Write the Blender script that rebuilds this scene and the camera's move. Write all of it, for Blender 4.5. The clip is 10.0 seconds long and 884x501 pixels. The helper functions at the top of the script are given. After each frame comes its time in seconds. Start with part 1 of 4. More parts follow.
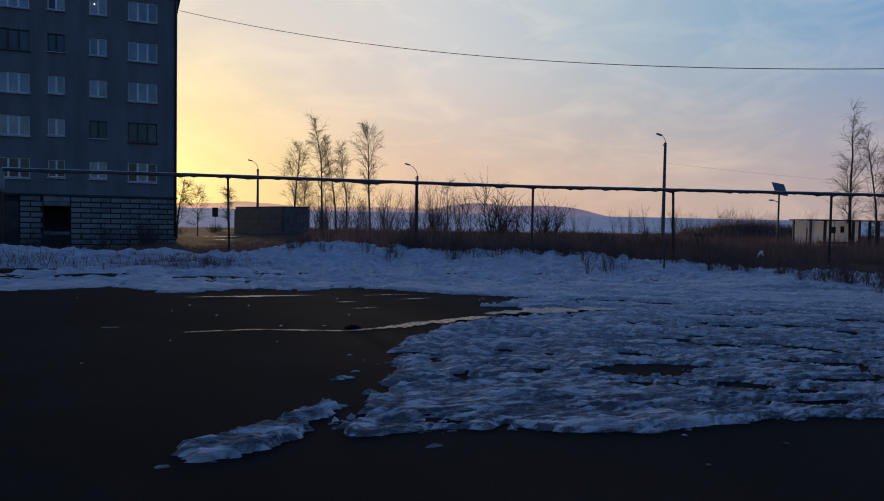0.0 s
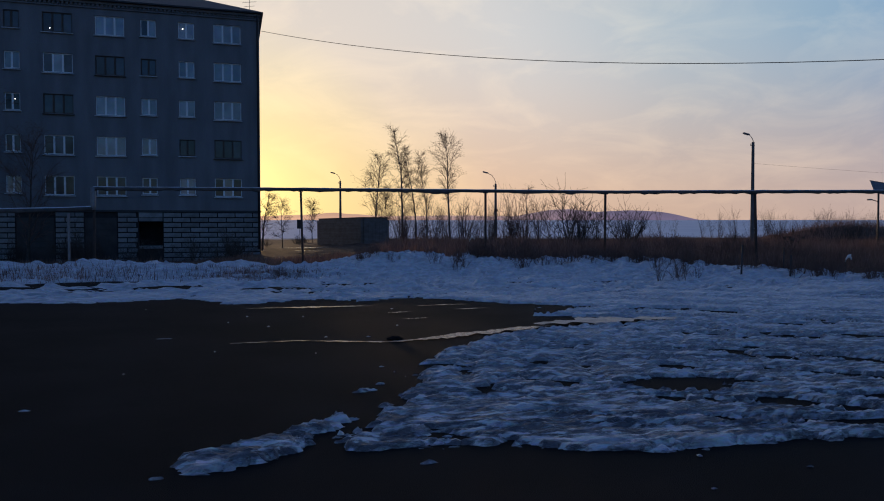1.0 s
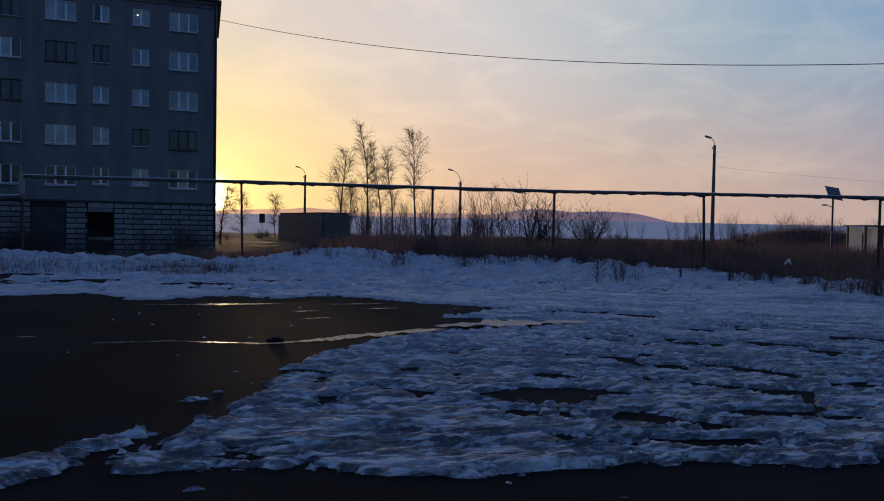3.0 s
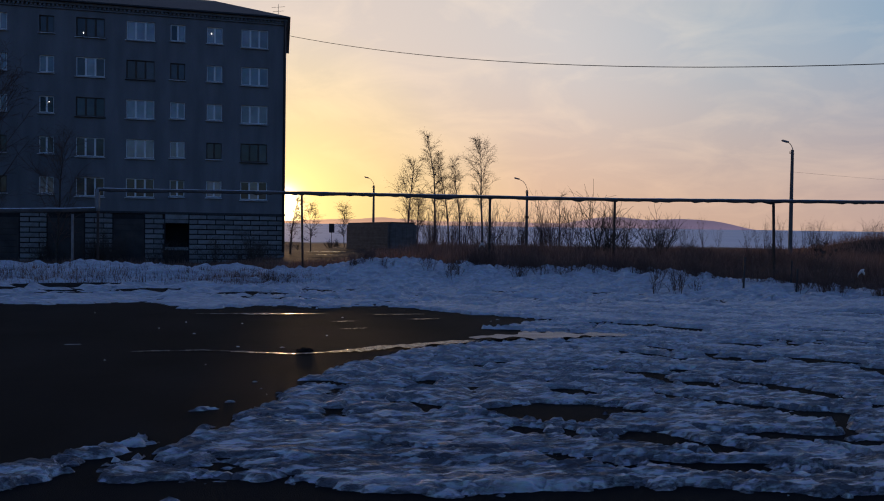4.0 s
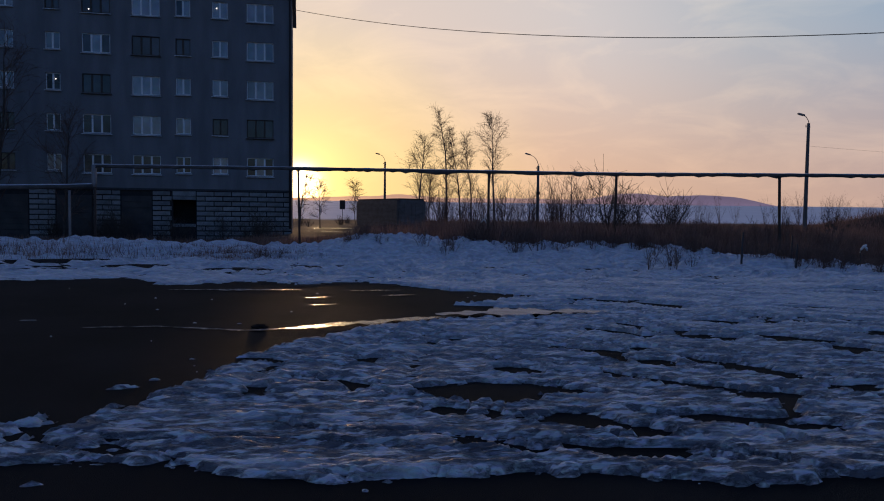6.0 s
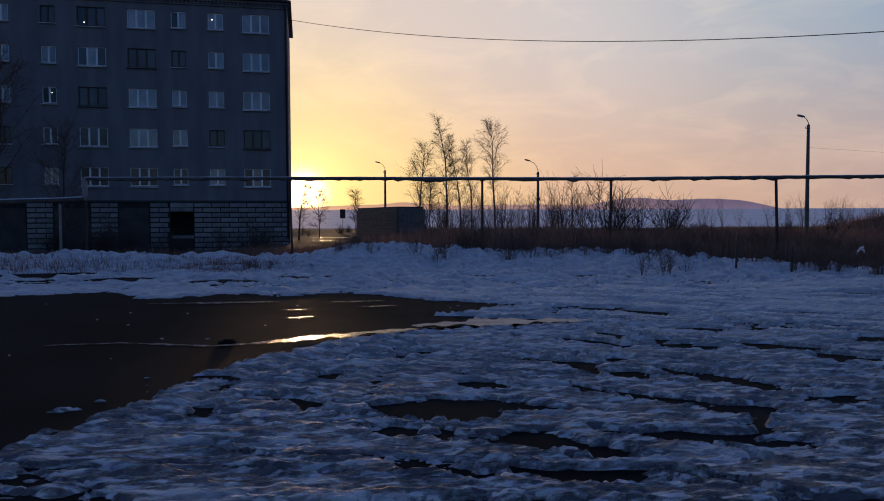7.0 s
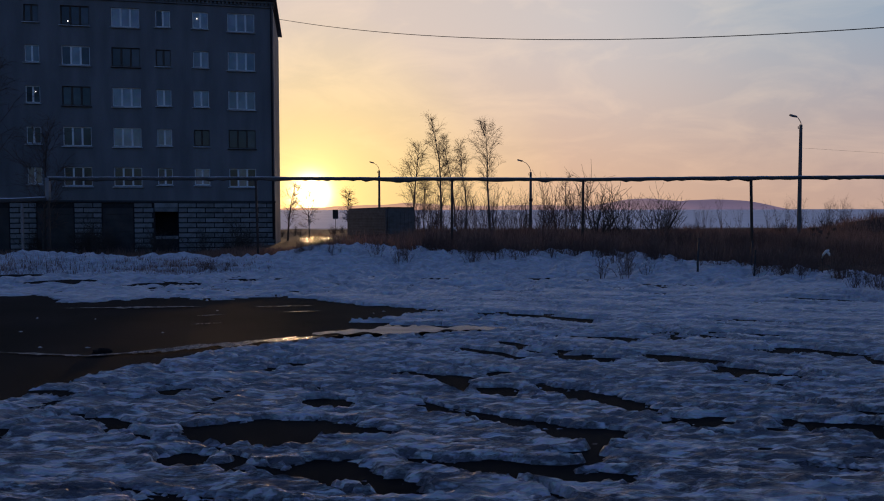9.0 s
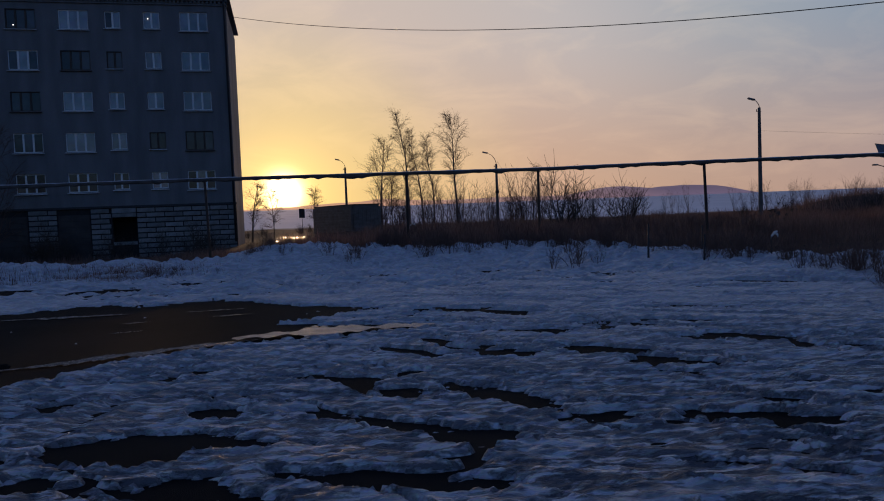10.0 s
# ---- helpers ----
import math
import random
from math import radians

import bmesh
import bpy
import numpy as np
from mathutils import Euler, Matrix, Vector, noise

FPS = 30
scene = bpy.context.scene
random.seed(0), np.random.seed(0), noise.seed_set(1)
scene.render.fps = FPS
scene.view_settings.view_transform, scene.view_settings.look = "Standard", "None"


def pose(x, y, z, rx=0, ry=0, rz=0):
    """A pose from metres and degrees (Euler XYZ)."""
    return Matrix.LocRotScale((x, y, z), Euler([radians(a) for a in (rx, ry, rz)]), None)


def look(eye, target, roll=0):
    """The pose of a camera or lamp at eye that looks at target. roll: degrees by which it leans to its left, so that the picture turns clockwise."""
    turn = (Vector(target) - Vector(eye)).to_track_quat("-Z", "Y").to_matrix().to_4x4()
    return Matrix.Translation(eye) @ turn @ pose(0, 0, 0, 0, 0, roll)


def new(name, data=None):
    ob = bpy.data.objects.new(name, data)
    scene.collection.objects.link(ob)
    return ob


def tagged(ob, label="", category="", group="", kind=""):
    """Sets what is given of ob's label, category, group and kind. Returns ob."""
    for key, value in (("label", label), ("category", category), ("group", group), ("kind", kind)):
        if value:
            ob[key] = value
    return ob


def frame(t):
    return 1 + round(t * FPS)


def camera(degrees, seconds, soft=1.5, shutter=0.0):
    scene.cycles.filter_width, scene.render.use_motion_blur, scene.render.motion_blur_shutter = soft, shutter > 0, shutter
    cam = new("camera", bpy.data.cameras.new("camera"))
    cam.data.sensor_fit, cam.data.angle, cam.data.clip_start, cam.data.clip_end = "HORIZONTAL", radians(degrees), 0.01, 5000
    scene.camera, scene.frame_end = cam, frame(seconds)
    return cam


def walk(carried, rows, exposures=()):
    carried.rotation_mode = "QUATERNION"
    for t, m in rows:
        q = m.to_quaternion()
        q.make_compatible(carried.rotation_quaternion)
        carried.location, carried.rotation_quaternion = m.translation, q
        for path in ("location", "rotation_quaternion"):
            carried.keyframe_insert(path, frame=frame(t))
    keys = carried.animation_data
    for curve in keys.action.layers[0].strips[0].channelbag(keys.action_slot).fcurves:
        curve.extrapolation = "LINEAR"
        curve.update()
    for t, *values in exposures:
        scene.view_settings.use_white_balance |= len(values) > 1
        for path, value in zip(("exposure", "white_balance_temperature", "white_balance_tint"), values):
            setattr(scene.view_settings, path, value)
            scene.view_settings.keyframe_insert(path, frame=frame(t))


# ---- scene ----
cam = camera(62.9, 10.0, soft=1.05)
PATH = [
    (0, (6.104, -4.098, 1.517), (6.625, -2.169, 1.441), 1.0),
    (0.5, (6.372, -4.221, 1.522), (6.728, -2.254, 1.489), 0.2),
    (1, (6.738, -4.14, 1.55), (7.028, -2.162, 1.494), -0.1),
    (1.5, (7.028, -3.923, 1.533), (7.428, -1.967, 1.409), 1.5),
    (2, (7.338, -3.857, 1.532), (7.67, -1.886, 1.484), -0.1),
    (2.5, (7.712, -3.802, 1.542), (8.017, -1.828, 1.447), 0.1),
    (2.7, (7.832, -3.732, 1.536), (8.212, -1.77, 1.45), 0.5),
    (3.8, (8.461, -3.751, 1.586), (8.669, -1.762, 1.57), 2.2),
    (4, (8.593, -3.733, 1.582), (8.753, -1.74, 1.541), 0.8),
    (4.5, (8.858, -3.576, 1.526), (9.049, -1.587, 1.436), 1.3),
    (5, (9.036, -3.522, 1.558), (9.203, -1.532, 1.45), 0.1),
    (5.2, (9.122, -3.501, 1.564), (9.256, -1.509, 1.444), -0.3),
    (6.3, (9.505, -3.415, 1.538), (9.623, -1.421, 1.436), 1.0),
    (6.5, (9.588, -3.325, 1.56), (9.733, -1.333, 1.449), 0.8),
    (7, (9.837, -3.205, 1.561), (9.934, -1.209, 1.476), -0.2),
    (7.5, (10.203, -3.146, 1.585), (10.228, -1.147, 1.526), 0.9),
    (8, (10.533, -2.911, 1.565), (10.641, -0.917, 1.452), 0.5),
    (8.5, (10.848, -2.774, 1.558), (10.926, -0.779, 1.449), -1.5),
    (9, (11.278, -2.735, 1.586), (11.358, -0.738, 1.502), -0.1),
    (9.5, (11.635, -2.512, 1.565), (11.82, -0.523, 1.467), -0.4),
    (10, (12.0, -2.447, 1.56), (12.147, -0.455, 1.46), -2.2),
]
EXPOSURES = ((0, 0.25, 6100, 10), (3.8, 0.17, 6350, 15), (6.5, 0.14, 6450, 18), (8.8, 0.10, 6450, 18), (9.5, -0.12, 6450, 18), (10, -0.18, 6450, 18))
walk(cam, [(t, look(eye, target, roll)) for t, eye, target, roll in PATH], EXPOSURES)

# ---- sky, sun ----
SUN = Vector((-0.1385, 0.9895, 0.0365)).normalized()
SUN_EL, SUN_AZ = math.asin(SUN.z), math.atan2(SUN.x, SUN.y)


def make_world():
    world = bpy.data.worlds.new("evening_sky")
    scene.world = world
    world.use_nodes = True
    nt = world.node_tree
    nt.nodes.clear()
    N, L = nt.nodes.new, nt.links.new
    out, bg = N("ShaderNodeOutputWorld"), N("ShaderNodeBackground")
    sky = N("ShaderNodeTexSky")
    sky.sky_type, sky.sun_disc = "NISHITA", False
    sky.sun_elevation, sky.sun_rotation = SUN_EL + radians(0.9), SUN_AZ
    sky.air_density, sky.dust_density, sky.ozone_density = 1.0, 0.4, 4.5
    co = N("ShaderNodeTexCoord")
    # the sky as the evening haze tints it: one colour row along the horizon, one higher up, by the angle from the sun
    dot, sep = N("ShaderNodeVectorMath"), N("ShaderNodeSeparateXYZ")
    dot.operation = "DOT_PRODUCT"
    dot.inputs[1].default_value = SUN
    L(co.outputs["Generated"], dot.inputs[0])
    L(co.outputs["Generated"], sep.inputs[0])
    unit = N("ShaderNodeMapRange")
    unit.inputs["From Min"].default_value = -1.0
    L(dot.outputs["Value"], unit.inputs["Value"])
    rows = []
    for stops in (HORIZON, HIGHER):
        ramp = N("ShaderNodeValToRGB")
        el = ramp.color_ramp.elements
        while len(el) < len(stops):
            el.new(0.5)
        for e, (angle, colour) in zip(el, sorted(stops, key=lambda q: -q[0])):
            e.position = (math.cos(radians(angle)) + 1) / 2
            e.color = (*colour, 1)
        L(unit.outputs[0], ramp.inputs[0])
        rows.append(ramp)
    up = N("ShaderNodeMapRange")
    up.interpolation_type = "SMOOTHSTEP"
    up.inputs["From Min"].default_value, up.inputs["From Max"].default_value = -0.02, 0.27
    L(sep.outputs["Z"], up.inputs["Value"])
    blend = N("ShaderNodeMix")
    blend.data_type = "RGBA"
    L(up.outputs[0], blend.inputs["Factor"])
    L(rows[0].outputs[0], blend.inputs[6])
    L(rows[1].outputs[0], blend.inputs[7])
    haze = N("ShaderNodeVectorMath")
    haze.operation = "SCALE"
    haze.inputs["Scale"].default_value = 5.8
    L(blend.outputs[2], haze.inputs[0])
    # the haze is thick ahead and low, thin overhead and behind
    low, ahead, share = N("ShaderNodeMapRange"), N("ShaderNodeMapRange"), N("ShaderNodeMath")
    low.inputs["From Min"].default_value, low.inputs["From Max"].default_value = 0.75, 0.32
    L(sep.outputs["Z"], low.inputs["Value"])
    ahead.inputs["From Min"].default_value, ahead.inputs["From Max"].default_value = -0.25, 0.4
    L(dot.outputs["Value"], ahead.inputs["Value"])
    share.operation = "MULTIPLY"
    L(low.outputs[0], share.inputs[0])
    L(ahead.outputs[0], share.inputs[1])
    veil = N("ShaderNodeMix")
    veil.data_type = "RGBA"
    L(share.outputs[0], veil.inputs["Factor"])
    clear = N("ShaderNodeVectorMath")
    clear.operation = "MULTIPLY"
    clear.inputs[1].default_value = (1.48, 1.26, 1.40)
    L(sky.outputs[0], clear.inputs[0])
    L(clear.outputs[0], veil.inputs[6])
    L(haze.outputs[0], veil.inputs[7])
    total = veil.outputs[2]
    # glow round the sun
    for power, colour, gain in GLOW:
        p, c, add = N("ShaderNodeMath"), N("ShaderNodeVectorMath"), N("ShaderNodeVectorMath")
        mx = N("ShaderNodeMath")
        mx.operation = "MAXIMUM"
        mx.inputs[1].default_value = 0.0
        L(dot.outputs["Value"], mx.inputs[0])
        p.operation = "POWER"
        p.inputs[1].default_value = power
        L(mx.outputs[0], p.inputs[0])
        c.operation = "SCALE"
        c.inputs[0].default_value = [v * gain for v in colour]
        L(p.outputs[0], c.inputs["Scale"])
        add.operation = "ADD"
        L(total, add.inputs[0])
        L(c.outputs[0], add.inputs[1])
        total = add.outputs[0]
    # thin streaky cloud
    mp = N("ShaderNodeMapping")
    mp.inputs["Scale"].default_value = (3.6, 2.4, 9.5)
    mp.inputs["Rotation"].default_value = (0.0, radians(24), radians(12))
    L(co.outputs["Generated"], mp.inputs[0])
    n1 = N("ShaderNodeTexNoise")
    n1.inputs["Scale"].default_value, n1.inputs["Detail"].default_value = 1.9, 9.0
    n1.inputs["Roughness"].default_value, n1.inputs["Distortion"].default_value = 0.58, 0.7
    L(mp.outputs[0], n1.inputs["Vector"])
    ramp = N("ShaderNodeMapRange")
    ramp.inputs["From Min"].default_value, ramp.inputs["From Max"].default_value = 0.47, 0.70
    L(n1.outputs["Fac"], ramp.inputs["Value"])
    mul = N("ShaderNodeMath")
    mul.operation = "MULTIPLY"
    mul.inputs[1].default_value = 0.85
    L(ramp.outputs[0], mul.inputs[0])
    gain = N("ShaderNodeVectorMath")
    gain.operation = "MULTIPLY_ADD"
    gain.inputs[1].default_value = (1.02, 1.0, 0.94)
    gain.inputs[2].default_value = (0.75, 0.55, 0.38)
    L(total, gain.inputs[0])
    mix = N("ShaderNodeMix")
    mix.data_type = "RGBA"
    L(mul.outputs[0], mix.inputs["Factor"])
    L(total, mix.inputs[6])
    L(gain.outputs[0], mix.inputs[7])
    L(mix.outputs[2], bg.inputs["Color"])
    bg.inputs["Strength"].default_value = SKY
    L(bg.outputs[0], out.inputs["Surface"])


HORIZON = ((180, (0.12, 0.13, 0.20)), (90, (0.28, 0.24, 0.28)), (50, (0.53, 0.38, 0.33)), (32, (0.68, 0.45, 0.31)),
           (20, (0.83, 0.52, 0.31)), (9, (1.0, 0.68, 0.29)), (0, (1.1, 0.78, 0.30)))
HIGHER = ((180, (0.08, 0.14, 0.26)), (90, (0.11, 0.20, 0.36)), (56, (0.20, 0.34, 0.52)), (45, (0.31, 0.43, 0.53)),
          (35, (0.47, 0.53, 0.56)), (25, (0.68, 0.65, 0.61)), (14, (0.78, 0.67, 0.57)), (0, (0.9, 0.74, 0.45)))
GLOW = ((70.0, (1.0, 0.72, 0.12), 1.5), (600.0, (1.0, 0.6, 0.12), 3.5), (5000.0, (1.0, 0.80, 0.45), 45.0))
SKY = 0.145
make_world()
lamp = new("sun", bpy.data.lights.new("sun", "SUN"))
lamp.data.energy, lamp.data.angle, lamp.data.color = 1.0, radians(3.0), (1.0, 0.62, 0.3)
lamp.matrix_world = look(SUN * 200, (0, 0, 0))


# ---- materials ----
def material(name, colour, rough=0.8, metal=0.0, second=None, scale=3.0, fine=60.0, bump=0.0, bump_scale=40.0,
             stretch=(1, 1, 1), emit=None, spec=0.5, jitter=0.0, contrast=(0.35, 0.65), island=0.0, depth=0.02):
    m = bpy.data.materials.new(name)
    m.use_nodes = True
    nt = m.node_tree
    N, L = nt.nodes.new, nt.links.new
    b = nt.nodes["Principled BSDF"]
    b.inputs["Roughness"].default_value, b.inputs["Metallic"].default_value = rough, metal
    b.inputs["Specular IOR Level"].default_value = spec
    second = second or tuple(c * 0.7 for c in colour)
    co, mp = N("ShaderNodeTexCoord"), N("ShaderNodeMapping")
    mp.inputs["Scale"].default_value = stretch
    L(co.outputs["Object"], mp.inputs[0])
    a, f = N("ShaderNodeTexNoise"), N("ShaderNodeTexNoise")
    for n, s, d in ((a, scale, 6.0), (f, fine, 4.0)):
        n.inputs["Scale"].default_value, n.inputs["Detail"].default_value = s, d
        L(mp.outputs[0], n.inputs["Vector"])
    mr = N("ShaderNodeMapRange")
    mr.inputs["From Min"].default_value, mr.inputs["From Max"].default_value = contrast
    L(a.outputs["Fac"], mr.inputs["Value"])
    mix = N("ShaderNodeMix")
    mix.data_type = "RGBA"
    mix.inputs[6].default_value, mix.inputs[7].default_value = (*colour, 1), (*second, 1)
    L(mr.outputs[0], mix.inputs["Factor"])
    mult = N("ShaderNodeMix")
    mult.data_type, mult.blend_type = "RGBA", "MULTIPLY"
    mult.inputs["Factor"].default_value = 0.45
    L(mix.outputs[2], mult.inputs[6])
    L(f.outputs["Color"], mult.inputs[7])
    bright = N("ShaderNodeMix")
    bright.data_type, bright.blend_type = "RGBA", "MULTIPLY"
    bright.inputs["Factor"].default_value = 1.0
    L(mult.outputs[2], bright.inputs[6])
    bright.inputs[7].default_value = (1.22, 1.22, 1.22, 1)
    last = bright.outputs[2]
    if jitter or island:
        src = N("ShaderNodeObjectInfo").outputs["Random"] if jitter else N("ShaderNodeNewGeometry").outputs["Random Per Island"]
        j = N("ShaderNodeMapRange")
        j.inputs["To Min"].default_value, j.inputs["To Max"].default_value = 1 - (jitter or island), 1 + (jitter or island)
        L(src, j.inputs["Value"])
        hsv = N("ShaderNodeHueSaturation")
        L(j.outputs[0], hsv.inputs["Value"])
        L(last, hsv.inputs["Color"])
        last = hsv.outputs[0]
    L(last, b.inputs["Base Color"])
    rr = N("ShaderNodeMapRange")
    rr.inputs["To Min"].default_value, rr.inputs["To Max"].default_value = max(0.02, rough - 0.12), min(1.0, rough + 0.12)
    L(f.outputs["Fac"], rr.inputs["Value"])
    L(rr.outputs[0], b.inputs["Roughness"])
    if bump:
        t, bp = N("ShaderNodeTexNoise"), N("ShaderNodeBump")
        t.inputs["Scale"].default_value, t.inputs["Detail"].default_value = bump_scale, 8.0
        L(mp.outputs[0], t.inputs["Vector"])
        bp.inputs["Strength"].default_value, bp.inputs["Distance"].default_value = min(1.0, bump * 10), depth
        L(t.outputs["Fac"], bp.inputs["Height"])
        L(bp.outputs[0], b.inputs["Normal"])
    if emit:
        b.inputs["Emission Color"].default_value, b.inputs["Emission Strength"].default_value = (*emit[:3], 1), emit[3]
    return m


def backlit(m, share):
    """Thin dry stalks let some of the low light through."""
    nt = m.node_tree
    b, out = nt.nodes["Principled BSDF"], nt.nodes["Material Output"]
    t, mix = nt.nodes.new("ShaderNodeBsdfTranslucent"), nt.nodes.new("ShaderNodeMixShader")
    nt.links.new(b.inputs["Base Color"].links[0].from_socket, t.inputs["Color"])
    mix.inputs[0].default_value = share
    nt.links.new(b.outputs[0], mix.inputs[1])
    nt.links.new(t.outputs[0], mix.inputs[2])
    nt.links.new(mix.outputs[0], out.inputs["Surface"])
    return m


def snow_material():
    """Old refrozen snow: pale crust, dirty grey ice in streaks that also paint shade into the hollows, stronger at low
    Y.
    """
    m = material("old_icy_snow", (0.84, 0.84, 0.87), 0.55, second=(0.62, 0.62, 0.65), scale=5.0, fine=30, stretch=(0.3, 1.7, 1), spec=0.35, contrast=(0.42, 0.72))
    nt = m.node_tree
    N, L = nt.nodes.new, nt.links.new
    b = nt.nodes["Principled BSDF"]
    base = b.inputs["Base Color"].links[0].from_socket
    co = N("ShaderNodeTexCoord")

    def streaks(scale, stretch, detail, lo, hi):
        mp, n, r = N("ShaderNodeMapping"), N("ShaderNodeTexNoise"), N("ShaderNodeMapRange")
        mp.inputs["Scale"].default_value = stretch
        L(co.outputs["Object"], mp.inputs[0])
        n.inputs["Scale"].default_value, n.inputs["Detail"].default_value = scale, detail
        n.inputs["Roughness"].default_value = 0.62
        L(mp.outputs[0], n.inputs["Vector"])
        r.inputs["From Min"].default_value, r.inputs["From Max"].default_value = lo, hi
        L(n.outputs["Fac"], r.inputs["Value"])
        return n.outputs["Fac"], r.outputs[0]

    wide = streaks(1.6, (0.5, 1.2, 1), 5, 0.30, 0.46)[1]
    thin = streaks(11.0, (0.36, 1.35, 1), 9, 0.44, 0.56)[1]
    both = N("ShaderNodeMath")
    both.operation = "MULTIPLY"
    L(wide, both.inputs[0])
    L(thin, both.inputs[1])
    # streak darkness rises from a quarter at y 9.5 to full at y 1.5
    sep, near_gain, dirt_shade = N("ShaderNodeSeparateXYZ"), N("ShaderNodeMapRange"), N("ShaderNodeMath")
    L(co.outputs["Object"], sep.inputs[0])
    near_gain.inputs["From Min"].default_value, near_gain.inputs["From Max"].default_value = 9.5, 1.5
    near_gain.inputs["To Min"].default_value, near_gain.inputs["To Max"].default_value = 0.25, 1.0
    L(sep.outputs["Y"], near_gain.inputs["Value"])
    dirt_shade.operation = "MULTIPLY"
    L(both.outputs[0], dirt_shade.inputs[0])
    L(near_gain.outputs[0], dirt_shade.inputs[1])
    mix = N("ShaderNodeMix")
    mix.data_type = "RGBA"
    L(dirt_shade.outputs[0], mix.inputs["Factor"])
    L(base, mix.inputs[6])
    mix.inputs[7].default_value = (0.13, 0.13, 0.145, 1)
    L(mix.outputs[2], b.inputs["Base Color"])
    # one mask sinks the hollows and darkens them: dirty ice plus painted shade
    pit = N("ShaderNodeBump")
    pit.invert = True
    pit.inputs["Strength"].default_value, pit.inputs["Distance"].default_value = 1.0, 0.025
    L(dirt_shade.outputs[0], pit.inputs["Height"])
    last = pit.outputs[0]
    for scale, depth in ((24.0, 0.022), (70.0, 0.009)):
        bp = N("ShaderNodeBump")
        bp.inputs["Strength"].default_value, bp.inputs["Distance"].default_value = 1.0, depth
        L(streaks(scale, (0.4, 1.4, 1), 4, 0.0, 1.0)[0], bp.inputs["Height"])
        L(last, bp.inputs["Normal"])
        last = bp.outputs[0]
    L(last, b.inputs["Normal"])
    return m


ASPHALT = material("worn_asphalt", (0.019, 0.018, 0.019), 0.85, second=(0.011, 0.0105, 0.011), scale=0.6, fine=180, bump=0.05, bump_scale=140, spec=0.06)
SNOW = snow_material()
ICE = material("wet_ice", (0.05, 0.05, 0.055), 0.26, second=(0.20, 0.20, 0.21), scale=5.0, fine=16, bump=0.1, bump_scale=26, stretch=(0.5, 1.6, 1), depth=0.02)
FROSTED = material("frosted_ice", (0.20, 0.20, 0.215), 0.42, second=(0.40, 0.40, 0.42), scale=6.0, fine=16, bump=0.1, bump_scale=24, stretch=(0.4, 1.8, 1), depth=0.025)
DULL_ICE = material("dull_dirty_ice", (0.16, 0.16, 0.17), 0.6, second=(0.09, 0.09, 0.10), scale=3.0, fine=20, bump=0.08, bump_scale=18, depth=0.02, spec=0.3)
STRAW = backlit(material("dead_grass", (0.30, 0.185, 0.145), 0.9, second=(0.17, 0.10, 0.08), scale=0.4, fine=9, island=0.45), 0.35)
BARK = material("dark_bark", (0.10, 0.075, 0.06), 0.9, second=(0.05, 0.04, 0.033), scale=4, fine=40, bump=0.03)
BIRCH = material("birch_bark", (0.28, 0.24, 0.21), 0.85, second=(0.07, 0.06, 0.05), scale=2.2, fine=20, stretch=(1, 1, 0.5), bump=0.03)
TWIG = material("reddish_twigs", (0.17, 0.10, 0.075), 0.9, second=(0.10, 0.06, 0.05), scale=2, fine=20)
PLASTER = material("grey_wall_panel", (0.22, 0.22, 0.228), 0.85, second=(0.16, 0.16, 0.167), scale=0.7, fine=22, stretch=(1.6, 1, 0.35), bump=0.03, bump_scale=30)
BLOCK = material("pale_silicate_block", (0.33, 0.33, 0.325), 0.9, second=(0.21, 0.21, 0.205), scale=2.0, fine=50, bump=0.06, bump_scale=45, jitter=0.22)
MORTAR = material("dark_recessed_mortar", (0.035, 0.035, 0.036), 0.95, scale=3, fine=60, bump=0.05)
DARKBRICK = material("dark_brick_infill", (0.085, 0.075, 0.07), 0.9, second=(0.05, 0.045, 0.045), scale=1.2, fine=30, bump=0.06)
WHITE_FRAME = material("white_window_plastic", (0.85, 0.85, 0.85), 0.4, second=(0.8, 0.8, 0.8), scale=2, fine=30)
WOOD_FRAME = material("old_brown_window_wood", (0.085, 0.06, 0.045), 0.7, second=(0.05, 0.038, 0.03), scale=3, fine=40, stretch=(1, 1, 6))
# pale bluish base paints in the reflected sky as well as curtains
GLASS = material("curtain_and_sky_glass", (0.15, 0.165, 0.19), 0.06, second=(0.27, 0.29, 0.32), scale=0.8, fine=3, spec=0.9, jitter=0.45)
DARK_GLASS = material("dark_window_glass", (0.03, 0.032, 0.036), 0.06, second=(0.07, 0.075, 0.085), scale=0.8, fine=3, spec=0.5, jitter=0.5)
SILL = material("metal_sill", (0.8, 0.8, 0.8), 0.45, scale=3, fine=40)
ROOFING = material("dark_sheet_roof", (0.025, 0.025, 0.028), 0.6, scale=1, fine=30)
RUST = material("rusty_steel", (0.07, 0.045, 0.035), 0.8, second=(0.035, 0.025, 0.022), scale=5, fine=60, bump=0.04)
WRAP = material("tattered_pipe_wrap", (0.11, 0.095, 0.09), 0.9, second=(0.06, 0.055, 0.052), scale=3, fine=30, bump=0.1, bump_scale=18)
VAN = material("weathered_van_body", (0.20, 0.165, 0.15), 0.75, second=(0.13, 0.10, 0.085), scale=1.3, fine=30, stretch=(1, 1, 2.5), bump=0.02)
CONCRETE = material("pole_concrete", (0.17, 0.16, 0.155), 0.9, second=(0.11, 0.105, 0.10), scale=2, fine=40, bump=0.04)
LAMPGREY = material("lamp_metal", (0.25, 0.25, 0.26), 0.5, metal=0.4, scale=4, fine=30)
